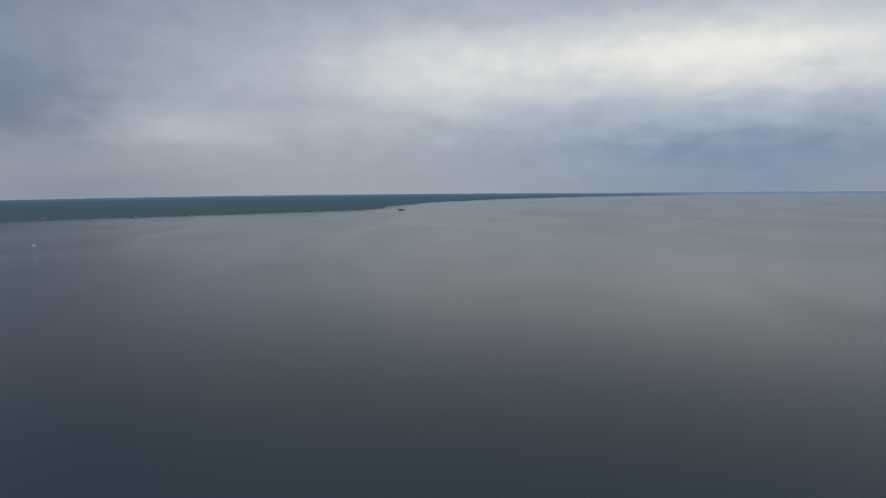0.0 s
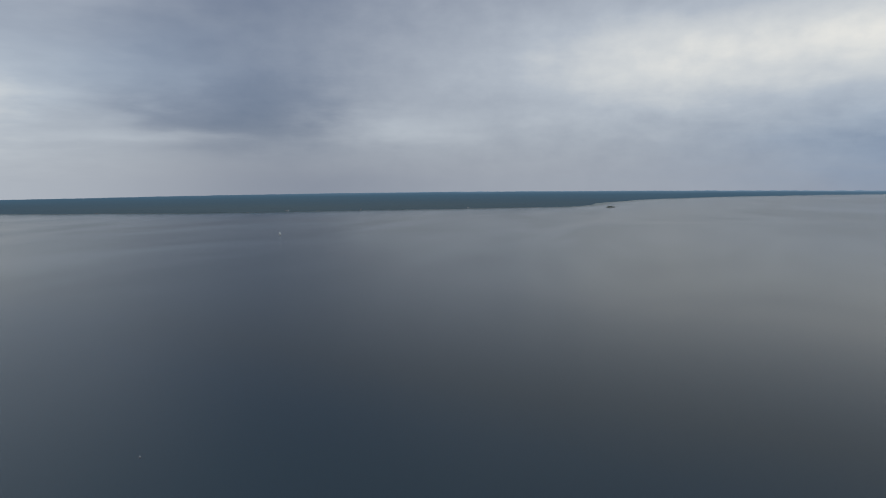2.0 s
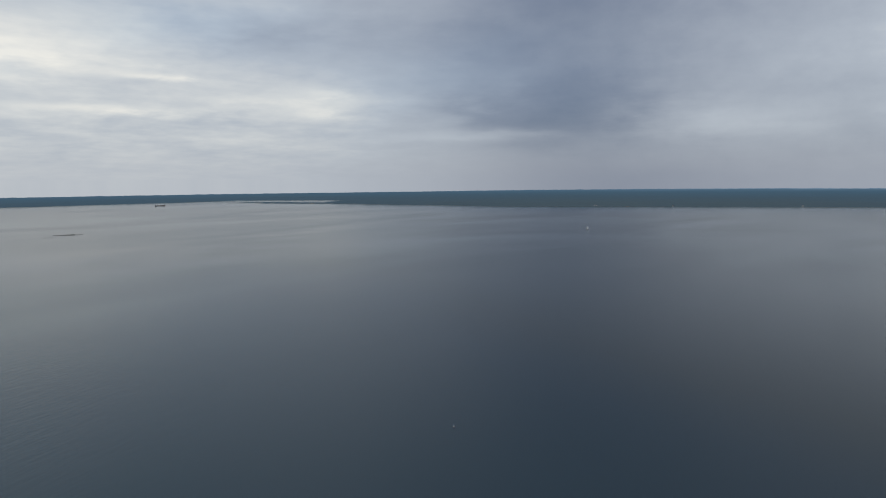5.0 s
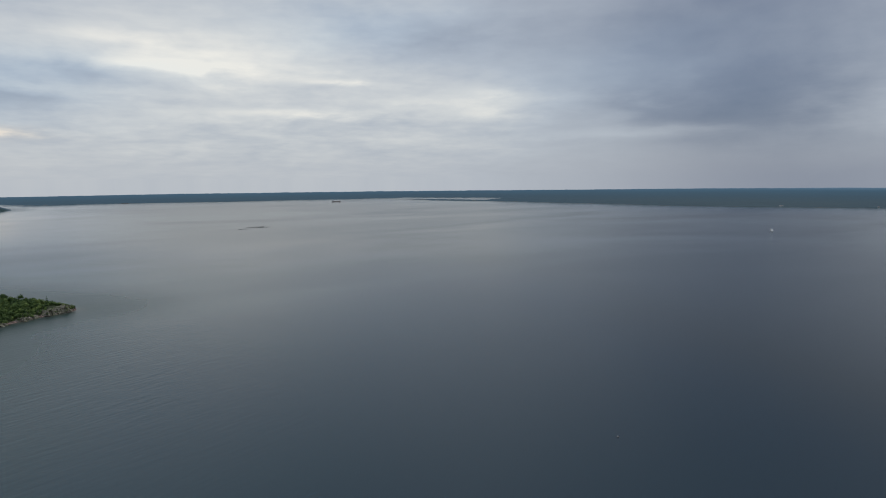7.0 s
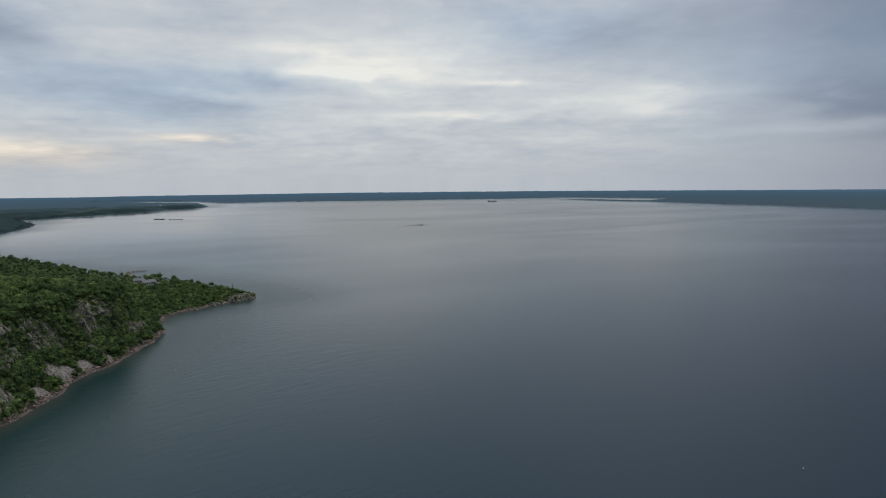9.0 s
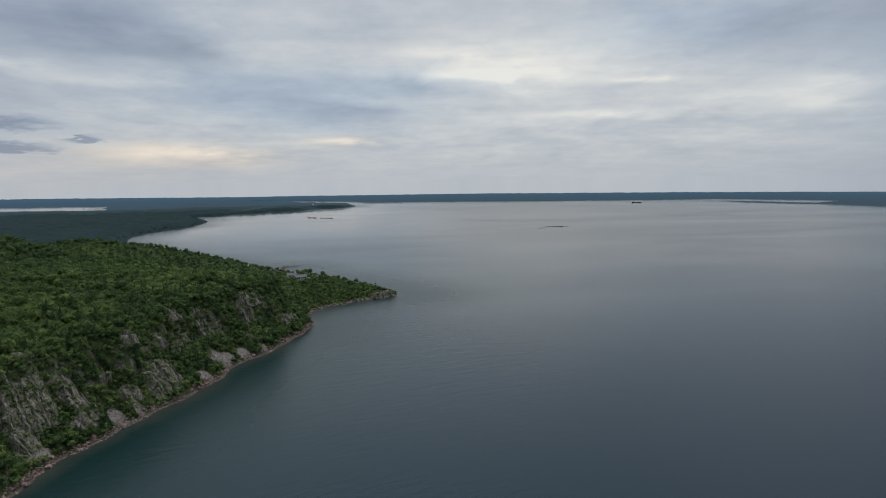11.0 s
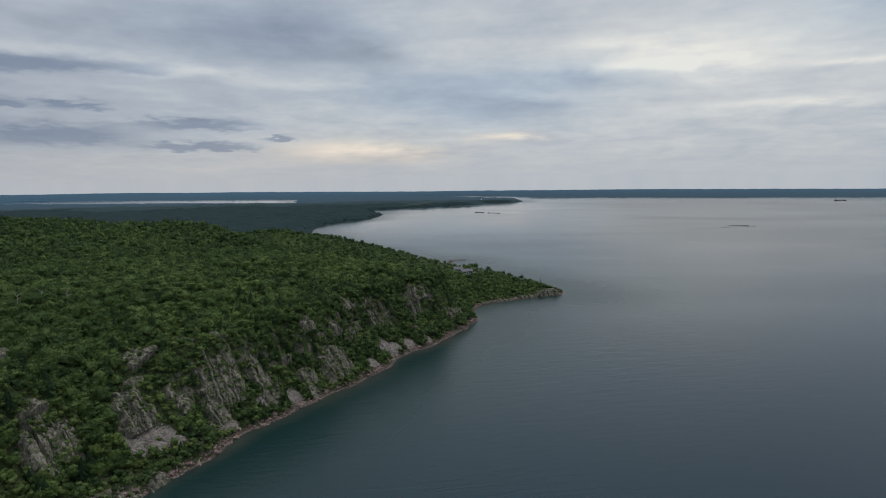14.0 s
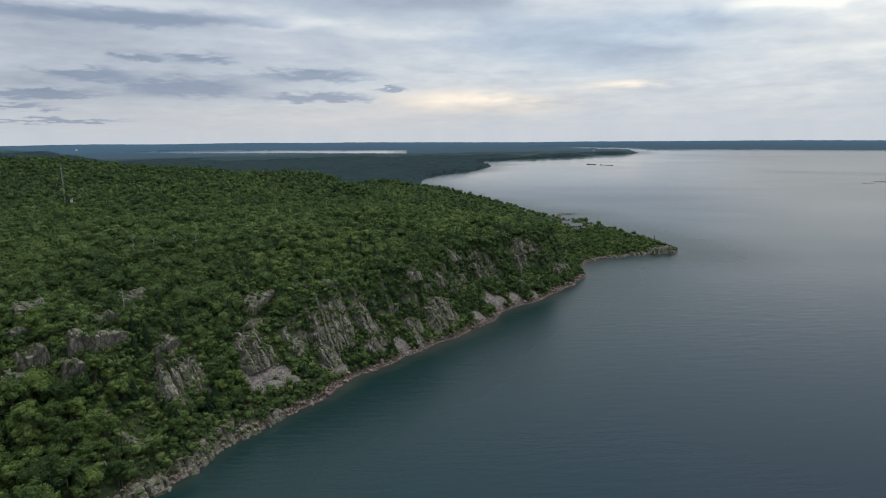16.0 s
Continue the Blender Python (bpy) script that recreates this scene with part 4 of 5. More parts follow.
# fans of loose stone: x, y, radius
TALUS_FANS = [(-209, -129, 4.5), (-215, -128, 5), (-219, -124, 4.5), (-217, -119, 4), (-206, -124, 4), (-211, -121.5, 4.5), (-350.6, -82.2, 6), (-345, -82, 5), (-356, -80, 4),
              (-365, -74.2, 5), (-325.5, -82.6, 4.5), (-272.8, -100.8, 4.5), (-262, -106.8, 4), (-258, -108, 3), (-282, -96.5, 3), (-240.6, -113.5, 4.5), (-236, -115, 3.5),
              (-377.7, -66.5, 3.2), (-297, -93.8, 4), (-307.5, -89.5, 3)]
HOUSE_PLOTS = [(-542, 0, 12), (-531, -12, 5), (-598, -79, 6.5), (-610, -87, 5), (-400, -452, 8), (-589, -76, 6), (-582, -75, 4.5)]
BARE_PATCHES += [(x, y, w * 0.66) for x, y, w, h in SLABS] + [(x, y, w * 0.5) for x, y, w, h in LEDGES]
# trees keep off the faces and the ground right below them
for x, y, z, w, h in CRAGS:
    up = uphill(x, y)
    for k in range(int(w / 3.2) + 1):
        off = (k - int(w / 3.2) / 2) * 3.2 * 0.86
        cx, cy = x - math.sin(up) * off, y + math.cos(up) * off
        BARE_PATCHES += [(cx - math.cos(up) * d, cy - math.sin(up) * d, 2.6 if x > -232 else 1.9) for d in ((0.0, 3.6, 7.2) if x > -232 else (-0.5, 2.6))]
for x, y, w, h in SLABS:
    up = uphill(x, y)
    BARE_PATCHES.append((x - math.cos(up) * h * 0.6, y - math.sin(up) * h * 0.6, w * 0.42))
    # low scrub in front lets them be seen from the lake
    BARE_PATCHES += [(x + d * math.cos(0.75), y + d * math.sin(0.75), w * k) for d, k in ((4.6, 0.48), (9.0, 0.42 if x < -225 else 0.2))]
for x, y, r in TALUS_FANS:
    up = uphill(x, y)
    BARE_PATCHES.append((x - math.cos(up) * r * 0.8, y - math.sin(up) * r * 0.8, r * 0.7))
BARE_PATCHES += TALUS_FANS + HOUSE_PLOTS


ROCK_SPOTS = []


def put_rock(shape, x, y, z, turn, lean, name, label, group, seed, shrubs):
    ob = new(name, raw_mesh(name, *shape, CLIFF))
    ob.matrix_world = pose(x, y, z, 0, 0, math.degrees(turn) - 90) @ pose(0, 0, 0, -lean)
    tagged(ob, label, "rock", group)
    # spots on the rock where shrubs hold
    v = shape[0][shape[0][:, 1] < 2.0]
    for k in np.random.RandomState(seed).choice(len(v), shrubs):
        ROCK_SPOTS.append((ob.matrix_world @ Vector(v[k]))[:])


def build_rocks():
    for k, (x, y, z, w, h) in enumerate(CRAGS):
        up = uphill(x, y)
        c, s = math.cos(up), math.sin(up)
        rise = float(height([x + c * 3], [y + s * 3])[0] - height([x - c * 3], [y - s * 3])[0]) / 6
        out = 2.6 if x > -205 else 0.9
        lean = max(8.0, min(36.0, 90 - math.degrees(math.atan(rise))))
        put_rock(face_wall(w, h, 100 + 7 * k), x - c * out, y - s * out, z, up, lean, "rock_crag", "grey fissured cliff face with ledges on the wooded slope", "crags on the slope", k, int(w * h / 7) + 1)
    for name, label, group, rocks, seed, rest, tall in (
            ("bare_rock_slab", "pale bare bedrock slab in an opening of the wood", "bare slabs", SLABS, 140, 74, 1.5),
            ("shore_ledge", "dark low rock ledge at the water's edge", "ledges on the shore", LEDGES, 170, 24, 1.0)):
        for k, (x, y, w, h) in enumerate(rocks):
            up = uphill(x, y)
            z = float(height([x], [y])[0]) + (0.35 if rest > 40 else h * 0.2)
            put_rock(face_wall(w * 1.1, h * tall, seed + 5 * k, 0.36, 1.2), x, y, z, up, rest, name, label, group, seed + k, int(w * h / 5) + 1)


def stone_shape(seed):
    rng = np.random.RandomState(seed)
    return ICO1[0] * rng.uniform(0.62, 1.15, (len(ICO1[0]), 1)) * np.array([1.15, 0.9, 0.7]), ICO1[1]


def build_stones():
    rng = np.random.RandomState(17)
    # boulders along the water's edge
    line = np.array([p for p in CLIFF_COAST if p[0] < -60] + HEAD_COAST[:12], float)
    seg = np.diff(line, axis=0)
    length = np.hypot(seg[:, 0], seg[:, 1])
    pick = rng.choice(len(seg), 26000, p=length / length.sum())
    p = line[:-1][pick] + seg[pick] * rng.rand(len(pick), 1) + rng.normal(0, 4.2, (len(pick), 2))
    s = shore(p[:, 0], p[:, 1])
    keep = (s > -1.0) & (s < 2.0) & (rng.rand(len(s)) < 0.7)
    p, s = p[keep], s[keep]
    size = np.clip(rng.lognormal(-0.95, 0.5, len(p)), 0.18, 1.5)
    z = np.maximum(height(p[:, 0], p[:, 1], s), -0.35) + size * 0.25
    P, t = np.column_stack([p, z]), rng.uniform(0, 6.28, len(p))
    pairs = [scatter(stone_shape(k), P[k::5], size[k::5], t[k::5]) for k in range(5)]
    tagged(new("shore_boulders", raw_mesh("shore_boulders", *joined(pairs), SHORE_STONE)), "reddish brown boulders strewn along the waterline", "boulders", kind="stuff")
    # loose stone on the fans
    P, S = [], []
    for x, y, r in TALUS_FANS:
        n = int(r * r * 19)
        a, d = rng.uniform(0, 6.28, n), r * np.sqrt(rng.rand(n)) * rng.uniform(0.8, 1.1, n)
        q = np.column_stack([x + np.cos(a) * d, y + np.sin(a) * d])
        k = np.clip(rng.lognormal(-1.5, 0.42, n), 0.12, 0.7)
        P.append(np.column_stack([q, np.maximum(height(q[:, 0], q[:, 1]), 0.2) + k * 0.25]))
        S.append(k)
    P, S = np.concatenate(P), np.concatenate(S)
    t = rng.uniform(0, 6.28, len(P))
    pairs = [scatter(stone_shape(20 + k), P[k::5], S[k::5], t[k::5]) for k in range(5)]
    # the packed bed of each fan
    for x, y, r in TALUS_FANS:
        a, q = np.meshgrid(np.linspace(0, 2 * math.pi, 25), np.linspace(0, 1, 8))
        gx, gy = x + np.cos(a) * q * r * 1.05, y + np.sin(a) * q * r * 1.05
        gz = height(gx, gy) + 0.32 - 0.9 * q ** 5 + rng.uniform(-0.08, 0.08, a.shape)
        tri = grid_faces(*a.shape)
        pairs.append((np.stack([gx, gy, gz], -1).reshape(-1, 3), np.concatenate([tri[:, [0, 1, 2]], tri[:, [0, 2, 3]]])))
    tagged(new("talus_stones", raw_mesh("talus_stones", *joined(pairs), TALUS)), "grey scree of broken stone below the crags", "scree", kind="stuff")


def build_shrubs():
    """Low growth between the trees of the steep slope and the headland."""
    rng = np.random.RandomState(29)
    gap = 2.6
    gx, gy = np.meshgrid(np.arange(-600, -90, gap), np.arange(-215, 10, gap))
    x = (gx + rng.uniform(-1.3, 1.3, gx.shape)).ravel()
    y = (gy + rng.uniform(-1.3, 1.3, gy.shape)).ravel()
    s = shore(x, y)
    on = (s > 0.7) & (s < 58) & (rng.rand(len(s)) < 0.9) & ~in_patch(x, y, [(a, b, r * 0.9) for a, b, r in TALUS_FANS + HOUSE_PLOTS] + [(a, b, 3.0) for a, b, z, w, h in CRAGS] + [(a, b, w * 0.42) for a, b, w, h in SLABS])
    x, y, s = x[on], y[on], s[on]
    z = height(x, y, s)
    size = rng.uniform(0.42, 0.85, len(x))
    P, t = np.column_stack([x, y, z - size * 4.4]), rng.uniform(0, 6.28, len(x))
    spots = np.array([q for q in ROCK_SPOTS if q[2] > 1.5])
    small = rng.uniform(0.18, 0.46, len(spots))
    P = np.concatenate([P, spots - np.column_stack([small * 0, small * 0, small * 5.6])])
    size, t = np.append(size, small), np.append(t, rng.uniform(0, 6.28, len(spots)))
    shapes = [broad_crown(200 + k, 2, 30, 0.52) for k in range(4)]
    me = raw_mesh("undergrowth", *joined([scatter(shapes[k], P[k::4], size[k::4], t[k::4]) for k in range(4)]), LEAF)
    tinted(me, shapes, [len(P[k::4]) for k in range(4)], 3)
    tagged(new("undergrowth", me), "low green shrubs between the slope's trees", "shrubs", kind="stuff")
    # saplings under the tall trees further in
    gx, gy = np.meshgrid(np.arange(-430, -90, 3.3), np.arange(-420, -100, 3.3))
    x = (gx + rng.uniform(-1.5, 1.5, gx.shape)).ravel()
    y = (gy + rng.uniform(-1.5, 1.5, gy.shape)).ravel()
    s = shore(x, y)
    on = (s > 24) & (np.hypot(x + 34, y - 11) < 400) & ~in_patch(x, y, BARE_PATCHES)
    x, y, s = x[on], y[on], s[on]
    size = rng.uniform(0.5, 0.85, len(x))
    P, t = np.column_stack([x, y, height(x, y, s) - size * 3.9]), rng.uniform(0, 6.28, len(x))
    shapes = [broad_crown(230 + k, 1, 16, 0.7) for k in range(3)]
    me = raw_mesh("saplings", *joined([scatter(shapes[k], P[k::3], size[k::3], t[k::3]) for k in range(3)]), LEAF)
    tinted(me, shapes, [len(P[k::3]) for k in range(3)], 6)
    tagged(new("saplings", me), "young green trees beneath the wood's crowns", "woods", kind="stuff")
    # tussocks and bramble on the open ground round the faces
    gx, gy = np.meshgrid(np.arange(-440, -140, 1.5), np.arange(-205, -55, 1.5))
    x = (gx + rng.uniform(-0.7, 0.7, gx.shape)).ravel()
    y = (gy + rng.uniform(-0.7, 0.7, gy.shape)).ravel()
    on = in_patch(x, y, BARE_PATCHES, 1.5) & ~in_patch(x, y, [(a, b, r * 0.86) for a, b, r in TALUS_FANS]) & (rng.rand(len(x)) < 0.8)
    x, y = x[on], y[on]
    s = shore(x, y)
    x, y, s = x[s > 0.8], y[s > 0.8], s[s > 0.8]
    size = rng.uniform(0.15, 0.50, len(x)) * np.where(rng.rand(len(x)) < 0.25, 1.5, 1.0)
    P, t = np.column_stack([x, y, height(x, y, s) - size * 5.4]), rng.uniform(0, 6.28, len(x))
    shapes = [broad_crown(220 + k, 1, 16, 1.0) for k in range(3)]
    me = raw_mesh("bramble", *joined([scatter(shapes[k], P[k::3], size[k::3], t[k::3]) for k in range(3)]), UNDERGROWTH)
    tinted(me, shapes, [len(P[k::3]) for k in range(3)], 4)
    tagged(new("bramble", me), "low green bramble and grass round the bare rocks", "shrubs", kind="stuff")


def build_understorey():
    """The unbroken lower canopy that fills the gaps between the crowns."""
    x, y = polar(np.arange(78, 149, 0.3), np.arange(170, 1010, 2.8))
    s = shore(x, y)
    rng = np.random.RandomState(33)
    thin = np.exp(-((x + 172) ** 2 + (y + 166) ** 2) / 30 ** 2)
    tall = (0.1 + 1.3 * step(s, 8, 50)) * (1 - thin) + (0.8 * waves(x, y, 12, 34, 2) + rng.uniform(-1.1, 1.1, x.shape)) * (1 - 0.6 * thin) - 0.5 * thin
    z = height(x, y, s) + tall * (0.6 + 0.4 * upland(x, y))
    f = grid_faces(*x.shape)
    open_ground = ((s < 4) | in_patch(x, y, BARE_PATCHES, 1.0)).ravel()[f].any(1)
    v = np.stack([x, y, z], -1).reshape(-1, 3)
    v2, f2 = pruned(v, f, ~open_ground)
    me = raw_mesh("lower_canopy", v2, f2, UNDERGROWTH)
    t = (0.35 + 0.3 * waves(v2[:, 0], v2[:, 1], 9, 35, 2)).astype(np.float32)
    me.attributes.new("tint", "FLOAT", "POINT").data.foreach_set("value", t)
    tagged(new("lower_canopy", me), "dark green lower growth beneath the wood's crowns", "shrubs", kind="stuff")
# ---- small things on the shores and the lake ----
def face_to(x, y):
    """The turn, in degrees, by which a thing's front (-y) looks to the middle of the lake."""
    return math.degrees(math.atan2(-y + 60, -x)) + 90


def to_shore(x, y):
    """The nearest spot towards the lake that lies just above the waterline."""
    for k in range(80):
        if float(shore([x], [y])[0]) < 3:
            break
        x, y = x * 0.999, y * 0.999
    return x, y


def gable(bm, w, d, h, rise, over=0.35):
    v = [bm.verts.new(p) for p in ((-w / 2 - over, -d / 2 - over, h), (w / 2 + over, -d / 2 - over, h), (w / 2 + over, d / 2 + over, h), (-w / 2 - over, d / 2 + over, h),
                                   (-w / 2 - over, 0, h + rise), (w / 2 + over, 0, h + rise))]
    for f in ((0, 1, 5, 4), (2, 3, 4, 5), (0, 4, 3), (1, 2, 5), (0, 3, 2, 1)):
        bm.faces.new([v[k] for k in f])


def cottage(x, y, z, w, d, h, turn, label, wall_mat, roof_mat, group):
    top = tagged(new("cottage"), label, "house", group)
    bm = bmesh.new()
    box(bm, 0, 0, -1.5, w, d, h + 1.5)
    part("wall", bm, wall_mat, top)
    bm = bmesh.new()
    gable(bm, w, d, h + 0.004, d * 0.3)
    part("roof", bm, roof_mat, top)
    bm = bmesh.new()
    box(bm, w * 0.2, 0.3, h + d * 0.18, 0.7, 0.7, d * 0.2)
    part("chimney", bm, TALUS, top)
    bm = bmesh.new()
    box(bm, 0, -d / 2 - 0.03, 0, 1.0, 0.08, 2.05)
    part("door", bm, PLANK, top)
    for k in (-0.33, -0.18, 0.18, 0.33):
        bm = bmesh.new()
        box(bm, k * w, -d / 2 - 0.03, 0.9, min(1.3, w * 0.12), 0.08, 1.2)
        part("window", bm, GLASS, top)
    top.matrix_world = pose(x, y, z, 0, 0, turn)


def dock(x, y, turn, long, wide, label):
    top = tagged(new("dock"), label, "dock", "docks of the headland")
    n = max(6, int(long / 1.0))
    for k in range(n):
        bm = bmesh.new()
        box(bm, (k + 0.5) * long / n, 0, 0.72, long / n - 0.04, wide, 0.28)
        part("plank", bm, PLANK, top)
    for sx in range(0, int(long) + 1, 4):
        for sy in (-wide / 2 + 0.15, wide / 2 - 0.15):
            bm = bmesh.new()
            rod(bm, (sx + 0.3, sy, -3), (sx + 0.3, sy, 1.05), 0.24, 0.22, 8)
            part("pile", bm, BARK, top)
    top.matrix_world = pose(x, y, 0, 0, 0, turn)


def hull_mesh(bm, long, wide, deep, bow=0.35, rows=9):
    """A hull along x with a pointed bow and a flat stern."""
    ring = []
    for i in range(rows):
        f = i / (rows - 1)
        k = 1.0 if f < 1 - bow else max(0.02, math.cos((f - 1 + bow) / bow * math.pi / 2))
        xx = (f - 0.5) * long
        ring.append([bm.verts.new(p) for p in ((xx, -wide / 2 * k, deep), (xx - 0.02 * long * f, -wide / 2 * k * 0.75, -0.25 * deep),
                                               (xx - 0.02 * long * f, wide / 2 * k * 0.75, -0.25 * deep), (xx, wide / 2 * k, deep))])
    for a, b in zip(ring, ring[1:]):
        for q in range(4):
            bm.faces.new((a[q], a[(q + 1) % 4], b[(q + 1) % 4], b[q]))
    bm.faces.new(ring[0])
    bm.faces.new(ring[-1][::-1])


def motor_boat(x, y, turn):
    top = tagged(new("motor_boat"), "small white cabin cruiser lying on calm water", "boat")
    bm = bmesh.new()
    hull_mesh(bm, 11.5, 3.6, 1.5)
    part("hull", bm, WHITE, top)
    bm = bmesh.new()
    box(bm, -0.4, 0, 1.3, 4.6, 2.6, 1.5, 0.86)
    cabin = part("cabin", bm, WHITE, top)
    bm = bmesh.new()
    box(bm, -0.3, 0, 1.9, 4.3, 2.62, 0.55, 0.96)
    part("window_band", bm, GLASS, cabin, "dark cabin window band")
    bm = bmesh.new()
    box(bm, -1.2, 0, 2.8, 2.4, 2.2, 0.9, 0.9)
    part("flybridge", bm, WHITE, top)
    bm = bmesh.new()
    rod(bm, (-2.0, 0, 3.6), (-2.3, 0, 5.6), 0.07, 0.04)
    part("mast", bm, STEEL, top)
    for side in (-1.5, 1.5):
        bm = bmesh.new()
        for k in range(5):
            rod(bm, (0.5 + k * 0.9, side * (1 - 0.15 * k), 1.3), (0.5 + k * 0.9, side * (1 - 0.15 * k), 2.0), 0.03, 0.03, 5)
        rod(bm, (0.5, side, 2.0), (4.1, side * 0.4, 2.0), 0.03, 0.03, 5)
        part("railing", bm, STEEL, top)
    top.matrix_world = pose(x, y, -0.1, 0, 0, turn)


def freighter(x, y, turn, long):
    top = tagged(new("freighter"), "rust brown barge-like freighter lying far out on the lake", "ship")
    bm = bmesh.new()
    hull_mesh(bm, long, long * 0.2, 2.3, 0.14, 12)
    part("hull", bm, HULL, top)
    bm = bmesh.new()
    box(bm, -long * 0.42, 0, 2.3, long * 0.13, long * 0.16, 4.6, 0.95)
    part("deckhouse", bm, WHITE, top, "pale deckhouse at the stern")
    bm = bmesh.new()
    box(bm, long * 0.38, 0, 2.3, long * 0.07, long * 0.14, 1.6, 0.95)
    part("forecastle", bm, HULL, top)
    for k in range(5):
        bm = bmesh.new()
        box(bm, (-0.26 + 0.13 * k) * long, 0, 2.3, long * 0.1, long * 0.13, 0.5)
        part("hatch", bm, HULL, top)
    bm = bmesh.new()
    rod(bm, (-long * 0.44, 0, 6.8), (-long * 0.44, 0, 8.4), 0.8, 0.7, 10)
    part("funnel", bm, HULL, top)
    bm = bmesh.new()
    rod(bm, (long * 0.38, 0, 3.8), (long * 0.38, 0, 6.5), 0.15, 0.1)
    part("mast", bm, STEEL, top)
    top.matrix_world = pose(x, y, 0, 0, 0, turn)


def buoy(x, y):
    top = tagged(new("buoy"), "small grey mooring buoy floating on the lake", "buoy")
    bm = bmesh.new()
    bmesh.ops.create_uvsphere(bm, u_segments=16, v_segments=10, radius=0.26)
    part("float", bm, STEEL, top)
    bm = bmesh.new()
    rod(bm, (0, 0, 0.35), (0, 0, 0.9), 0.06, 0.05)
    part("staff", bm, STEEL, top)
    bm = bmesh.new()
    r = bmesh.ops.create_cone(bm, cap_ends=True, segments=16, radius1=0.36, radius2=0.36, depth=0.1)["verts"]
    part("collar", bm, SHORE_STONE, top)
    top.matrix_world = pose(x, y, 0.12)


def radio_mast(x, y, tall):
    z = float(height([x], [y])[0])
    top = tagged(new("radio_mast"), "thin grey guyed lattice radio mast above the wood", "mast")
    legs = [(math.cos(a) * 0.45, math.sin(a) * 0.45) for a in (0.3, 2.39, 4.49)]
    for u, v in legs:
        bm = bmesh.new()
        rod(bm, (u, v, -0.5), (u, v, tall), 0.09, 0.08, 5)
        part("leg", bm, STEEL, top)
    bm = bmesh.new()
    for k in range(int(tall / 1.5)):
        for i in range(3):
            (u, v), (p, q) = legs[i], legs[(i + 1) % 3]
            rod(bm, (u, v, k * 1.5), (p, q, k * 1.5 + 1.5), 0.035, 0.035, 4)
    part("bracing", bm, STEEL, top)
    for i in range(3):
        for h in (0.55, 0.95):
            bm = bmesh.new()
            rod(bm, (legs[i][0], legs[i][1], tall * h), (legs[i][0] * 36, legs[i][1] * 36, 0.5), 0.025, 0.025, 4)
            part("guy_wire", bm, STEEL, top)
    top.matrix_world = pose(x, y, z)
    cottage(x - 3, y + 6, z + 1.0, 5, 3, 2.6, 200, "white equipment hut at the mast's foot", WHITE, PALE_WALL, "mast compound")


def dead_tree(x, y, tall, seed):
    rng = random.Random(seed)
    top = tagged(new("dead_tree"), "bare bleached dead trunk standing in the wood", "tree", "dead trees")
    bm = bmesh.new()
    rod(bm, (0, 0, -0.6), (rng.uniform(-0.3, 0.3), 0, tall), 0.17, 0.05, 7)
    part("trunk", bm, DEADWOOD, top)
    for k in range(7):
        h, a, d = tall * rng.uniform(0.4, 0.95), rng.uniform(0, 6.28), rng.uniform(0.8, 2.0)
        bm = bmesh.new()
        rod(bm, (0, 0, h), (math.cos(a) * d, math.sin(a) * d, h + d * 0.6), 0.08, 0.03, 5)
        part("branch", bm, DEADWOOD, top)
    top.matrix_world = pose(x, y, float(height([x], [y])[0]))


def fallen_log(x, y, long, turn):
    top = tagged(new("fallen_log"), "bleached fallen trunk lying on the rocks", "log", "fallen logs")
    bm = bmesh.new()
    rod(bm, (-long / 2, 0, 0.9), (long / 2, 0, 0.3), 0.24, 0.1, 7)
    part("trunk", bm, DEADWOOD, top)
    for k in (-0.1, 0.2, 0.35):
        bm = bmesh.new()
        rod(bm, (k * long, 0, 0.5), (k * long + 0.7, 0.7 * (1 if k > 0 else -1), 1.3), 0.07, 0.02, 5)
        part("branch_stub", bm, DEADWOOD, top)
    top.matrix_world = pose(x, y, max(0.3, float(height([x], [y])[0])) + 0.4, 0, 0, turn)


def reef_rock(x, y, long, wide, tall, turn, seed, label, group):
    ob = new("reef_rock", raw_mesh("reef_rock", *outcrop_mesh(long, tall * 2, wide, seed, 2.5), REEF))
    ob.matrix_world = pose(x, y, -tall * 0.15, 0, 0, turn)
    tagged(ob, label, "rock", group)


def white_tower(x, y, z, tall, wide, name, label):
    top = tagged(new(name), label, "tower")
    bm = bmesh.new()
    rod(bm, (0, 0, 0), (0, 0, tall), wide * 0.32, wide * 0.28, 14)
    part("shaft", bm, WHITE, top)
    bm = bmesh.new()
    bmesh.ops.create_uvsphere(bm, u_segments=18, v_segments=12, radius=wide / 2)
    bmesh.ops.translate(bm, vec=(0, 0, tall + wide * 0.35), verts=bm.verts)
    part("dome", bm, WHITE, top)
    top.matrix_world = pose(x, y, z)


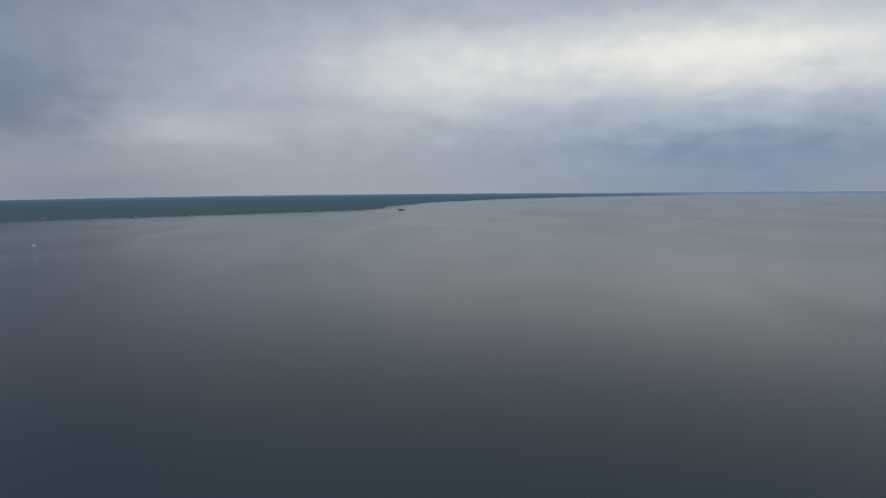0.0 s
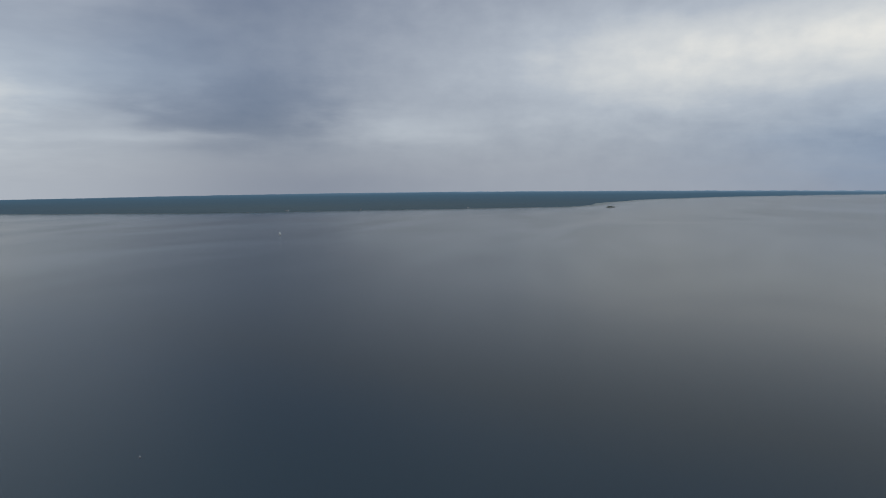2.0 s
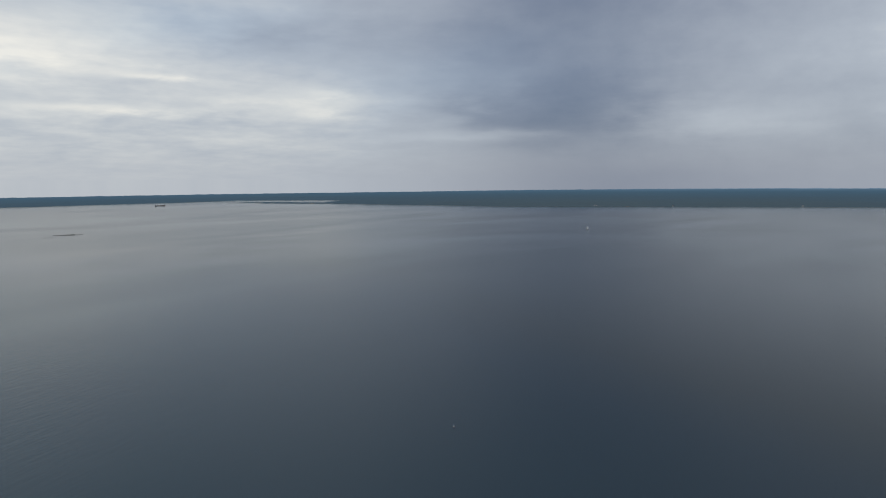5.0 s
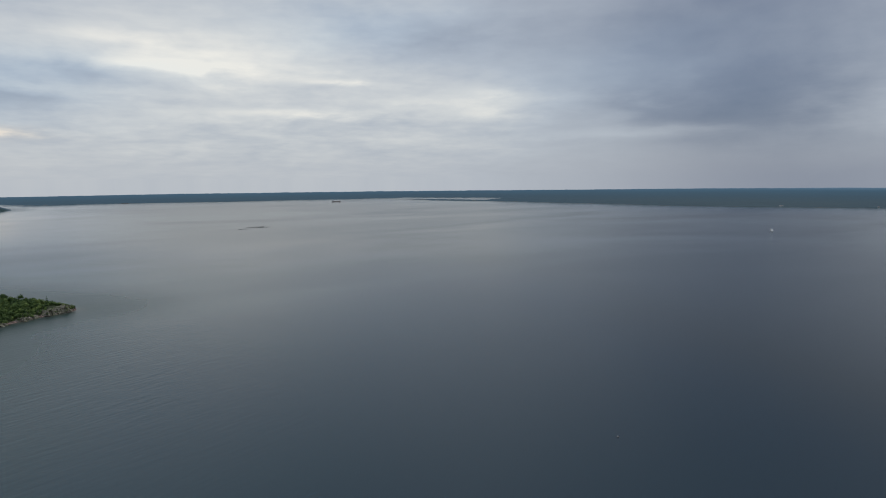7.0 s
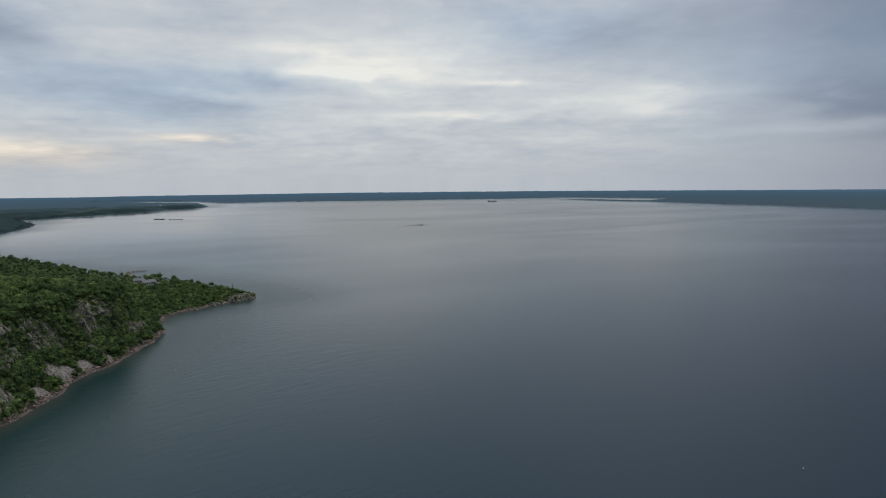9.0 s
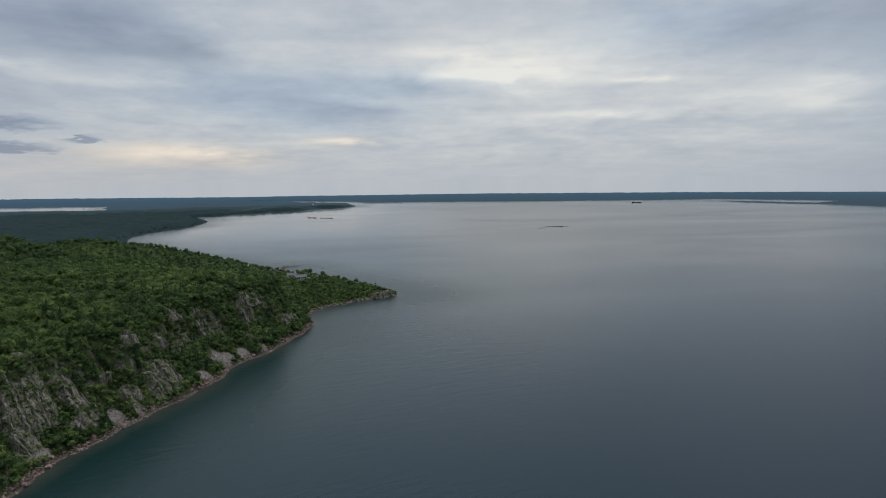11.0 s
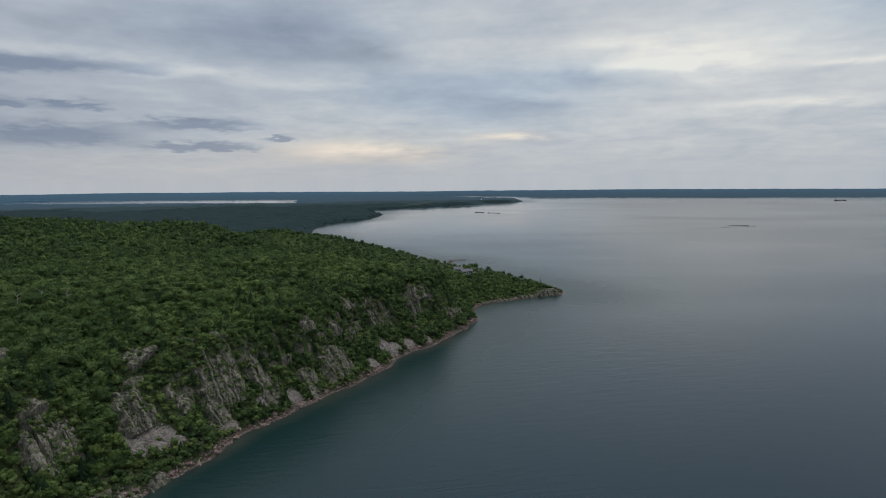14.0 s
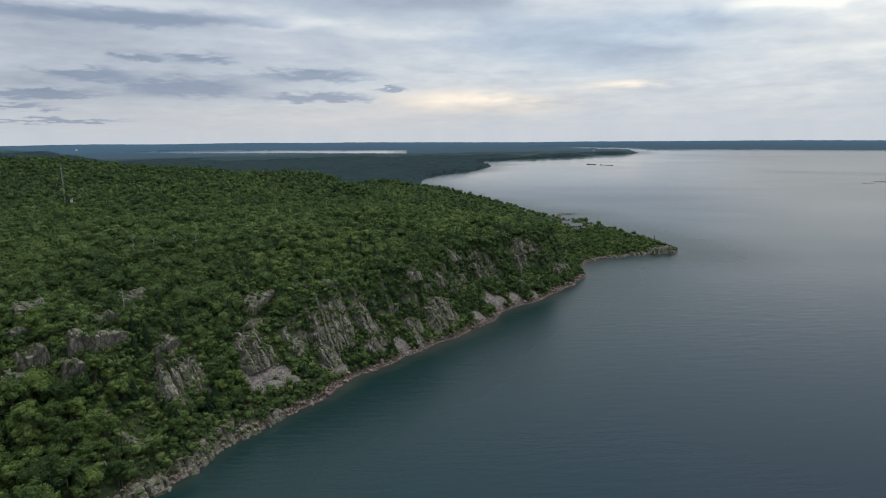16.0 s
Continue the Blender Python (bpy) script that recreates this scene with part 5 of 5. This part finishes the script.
def wooded_islet(x, y, long, wide, turn):
    m = pose(x, y, -0.5, 0, 0, turn)
    ob = new("islet_rock", raw_mesh("islet_rock", *outcrop_mesh(long, 2.6, wide, 300, 4), REEF))
    ob.matrix_world = m
    tagged(ob, "low dark rock of a small wooded islet", "islet")
    rng = np.random.RandomState(8)
    a, d = rng.uniform(0, 6.28, 46), np.sqrt(rng.rand(46)) * 0.45
    q = [m @ Vector((math.cos(u) * v * long, math.sin(u) * v * wide, -0.4)) for u, v in zip(a, d)]
    pair = scatter(broad_crown(310, 3, 50, 0.8), np.array([p[:] for p in q]), rng.uniform(0.4, 0.7, 46) * (1.15 - 1.1 * d), a)
    tagged(new("islet_wood", raw_mesh("islet_wood", *pair, NEEDLE)), "dark trees covering the small islet", "woods", kind="stuff")


def build_things():
    motor_boat(-664, 1028, 136)
    freighter(-2445, 923, 69, 36)
    buoy(-175, 177)
    wooded_islet(-150, 2290, 36, 16, 5)
    for k, (f, long, wide, tall) in enumerate(((-18, 12, 3, 0.5), (-7, 14, 5, 0.9), (5, 17, 6, 1.2), (10, 5, 4, 2.0), (19, 13, 4, 0.6))):
        reef_rock(-1282 + 0.41 * f, 322 + 0.91 * f, long, wide, tall, 66 + k, 320 + k, "dark bare reef rock just above the water", "reef")
    reef_rock(-1245, 280, 9, 3, 0.6, 74, 326, "dark bare reef rock just above the water", "reef")
    reef_rock(-1241, 289, 8, 3, 0.4, 70, 327, "dark bare reef rock just above the water", "reef")
    for k, (f, long, tall) in enumerate(((0.08, 18, 1.7), (0.27, 18, 1.8), (0.56, 8, 1.5), (0.72, 9, 1.2), (0.84, 8, 1.3), (0.96, 7, 2.2))):
        reef_rock(-1741 + 45 * f, -238 + 71 * f, long, 5, tall, 57.6, 330 + k, "dark low ruined breakwater section in the bay", "breakwater sections")
    reef_rock(-2855, 187, 36, 10, 2.5, 80, 345, "low dark rock islet off the far shore", "far islet")
    cottage(-597, -80, 7.8, 11, 6, 2.4, 122, "pale wooden cottage among trees on the headland", PALE_WALL, ROOF, "headland cottages")
    cottage(-611, -90, 7.6, 8, 5, 2.6, 112, "pale wooden cottage among trees on the headland", PALE_WALL, ROOF, "headland cottages")
    cottage(-591, -72, 7.0, 4, 3, 2.3, 150, "small pale shed beside the cottages", PALE_WALL, ROOF, "headland cottages")
    dock(-632, -62, 121, 13, 2.2, "grey plank dock on piles reaching into the bay")
    dock(-741, -121, 120, 18, 2.6, "long grey plank dock on piles beyond the headland")
    radio_mast(-404, -458, 31)
    for k, (x, y, t) in enumerate(((-254, -203, 9.5), (-248, -209, 8.6), (-240, -212, 9.4), (-262, -198, 8.2), (-233, -205, 9), (-190, -165, 9), (-158, -140, 7.5))):
        dead_tree(x, y, t, k)
    fallen_log(-182, -119, 8, 150)
    fallen_log(-149, -132, 7, 60)
    fallen_log(-154, -163, 6, 20)
    for x, y, w in ((-1167, 1858, 9), (-940, 1946, 4), (-630, 2166, 5)):
        x, y = to_shore(x, y)
        cottage(x, y, 1.0, w, 4, 2.4, face_to(x, y), "white lakeside house on the wooded far shore", WHITE, ROOF, "far shore houses")
    white_tower(-2440, -318, 2, 7.5, 4, "radar_dome", "white domed tower above the low wooded cape")
    white_tower(-2430, -2903, 2, 9, 8, "water_tower", "white water tower on the far plain")
    for x, y, w in ((-2580, -2950, 30), (-3100, -2260, 44), (-3110, -2170, 24)):
        cottage(x, y, 2, w, 12, 3.2, face_to(x, y), "pale flat industrial shed on the far plain", PALE_WALL, STEEL, "far sheds")


build_rocks()
build_things()
build_woods()
build_shrubs()
build_understorey()
build_stones()
build_far_wood()
build_shore_trees()
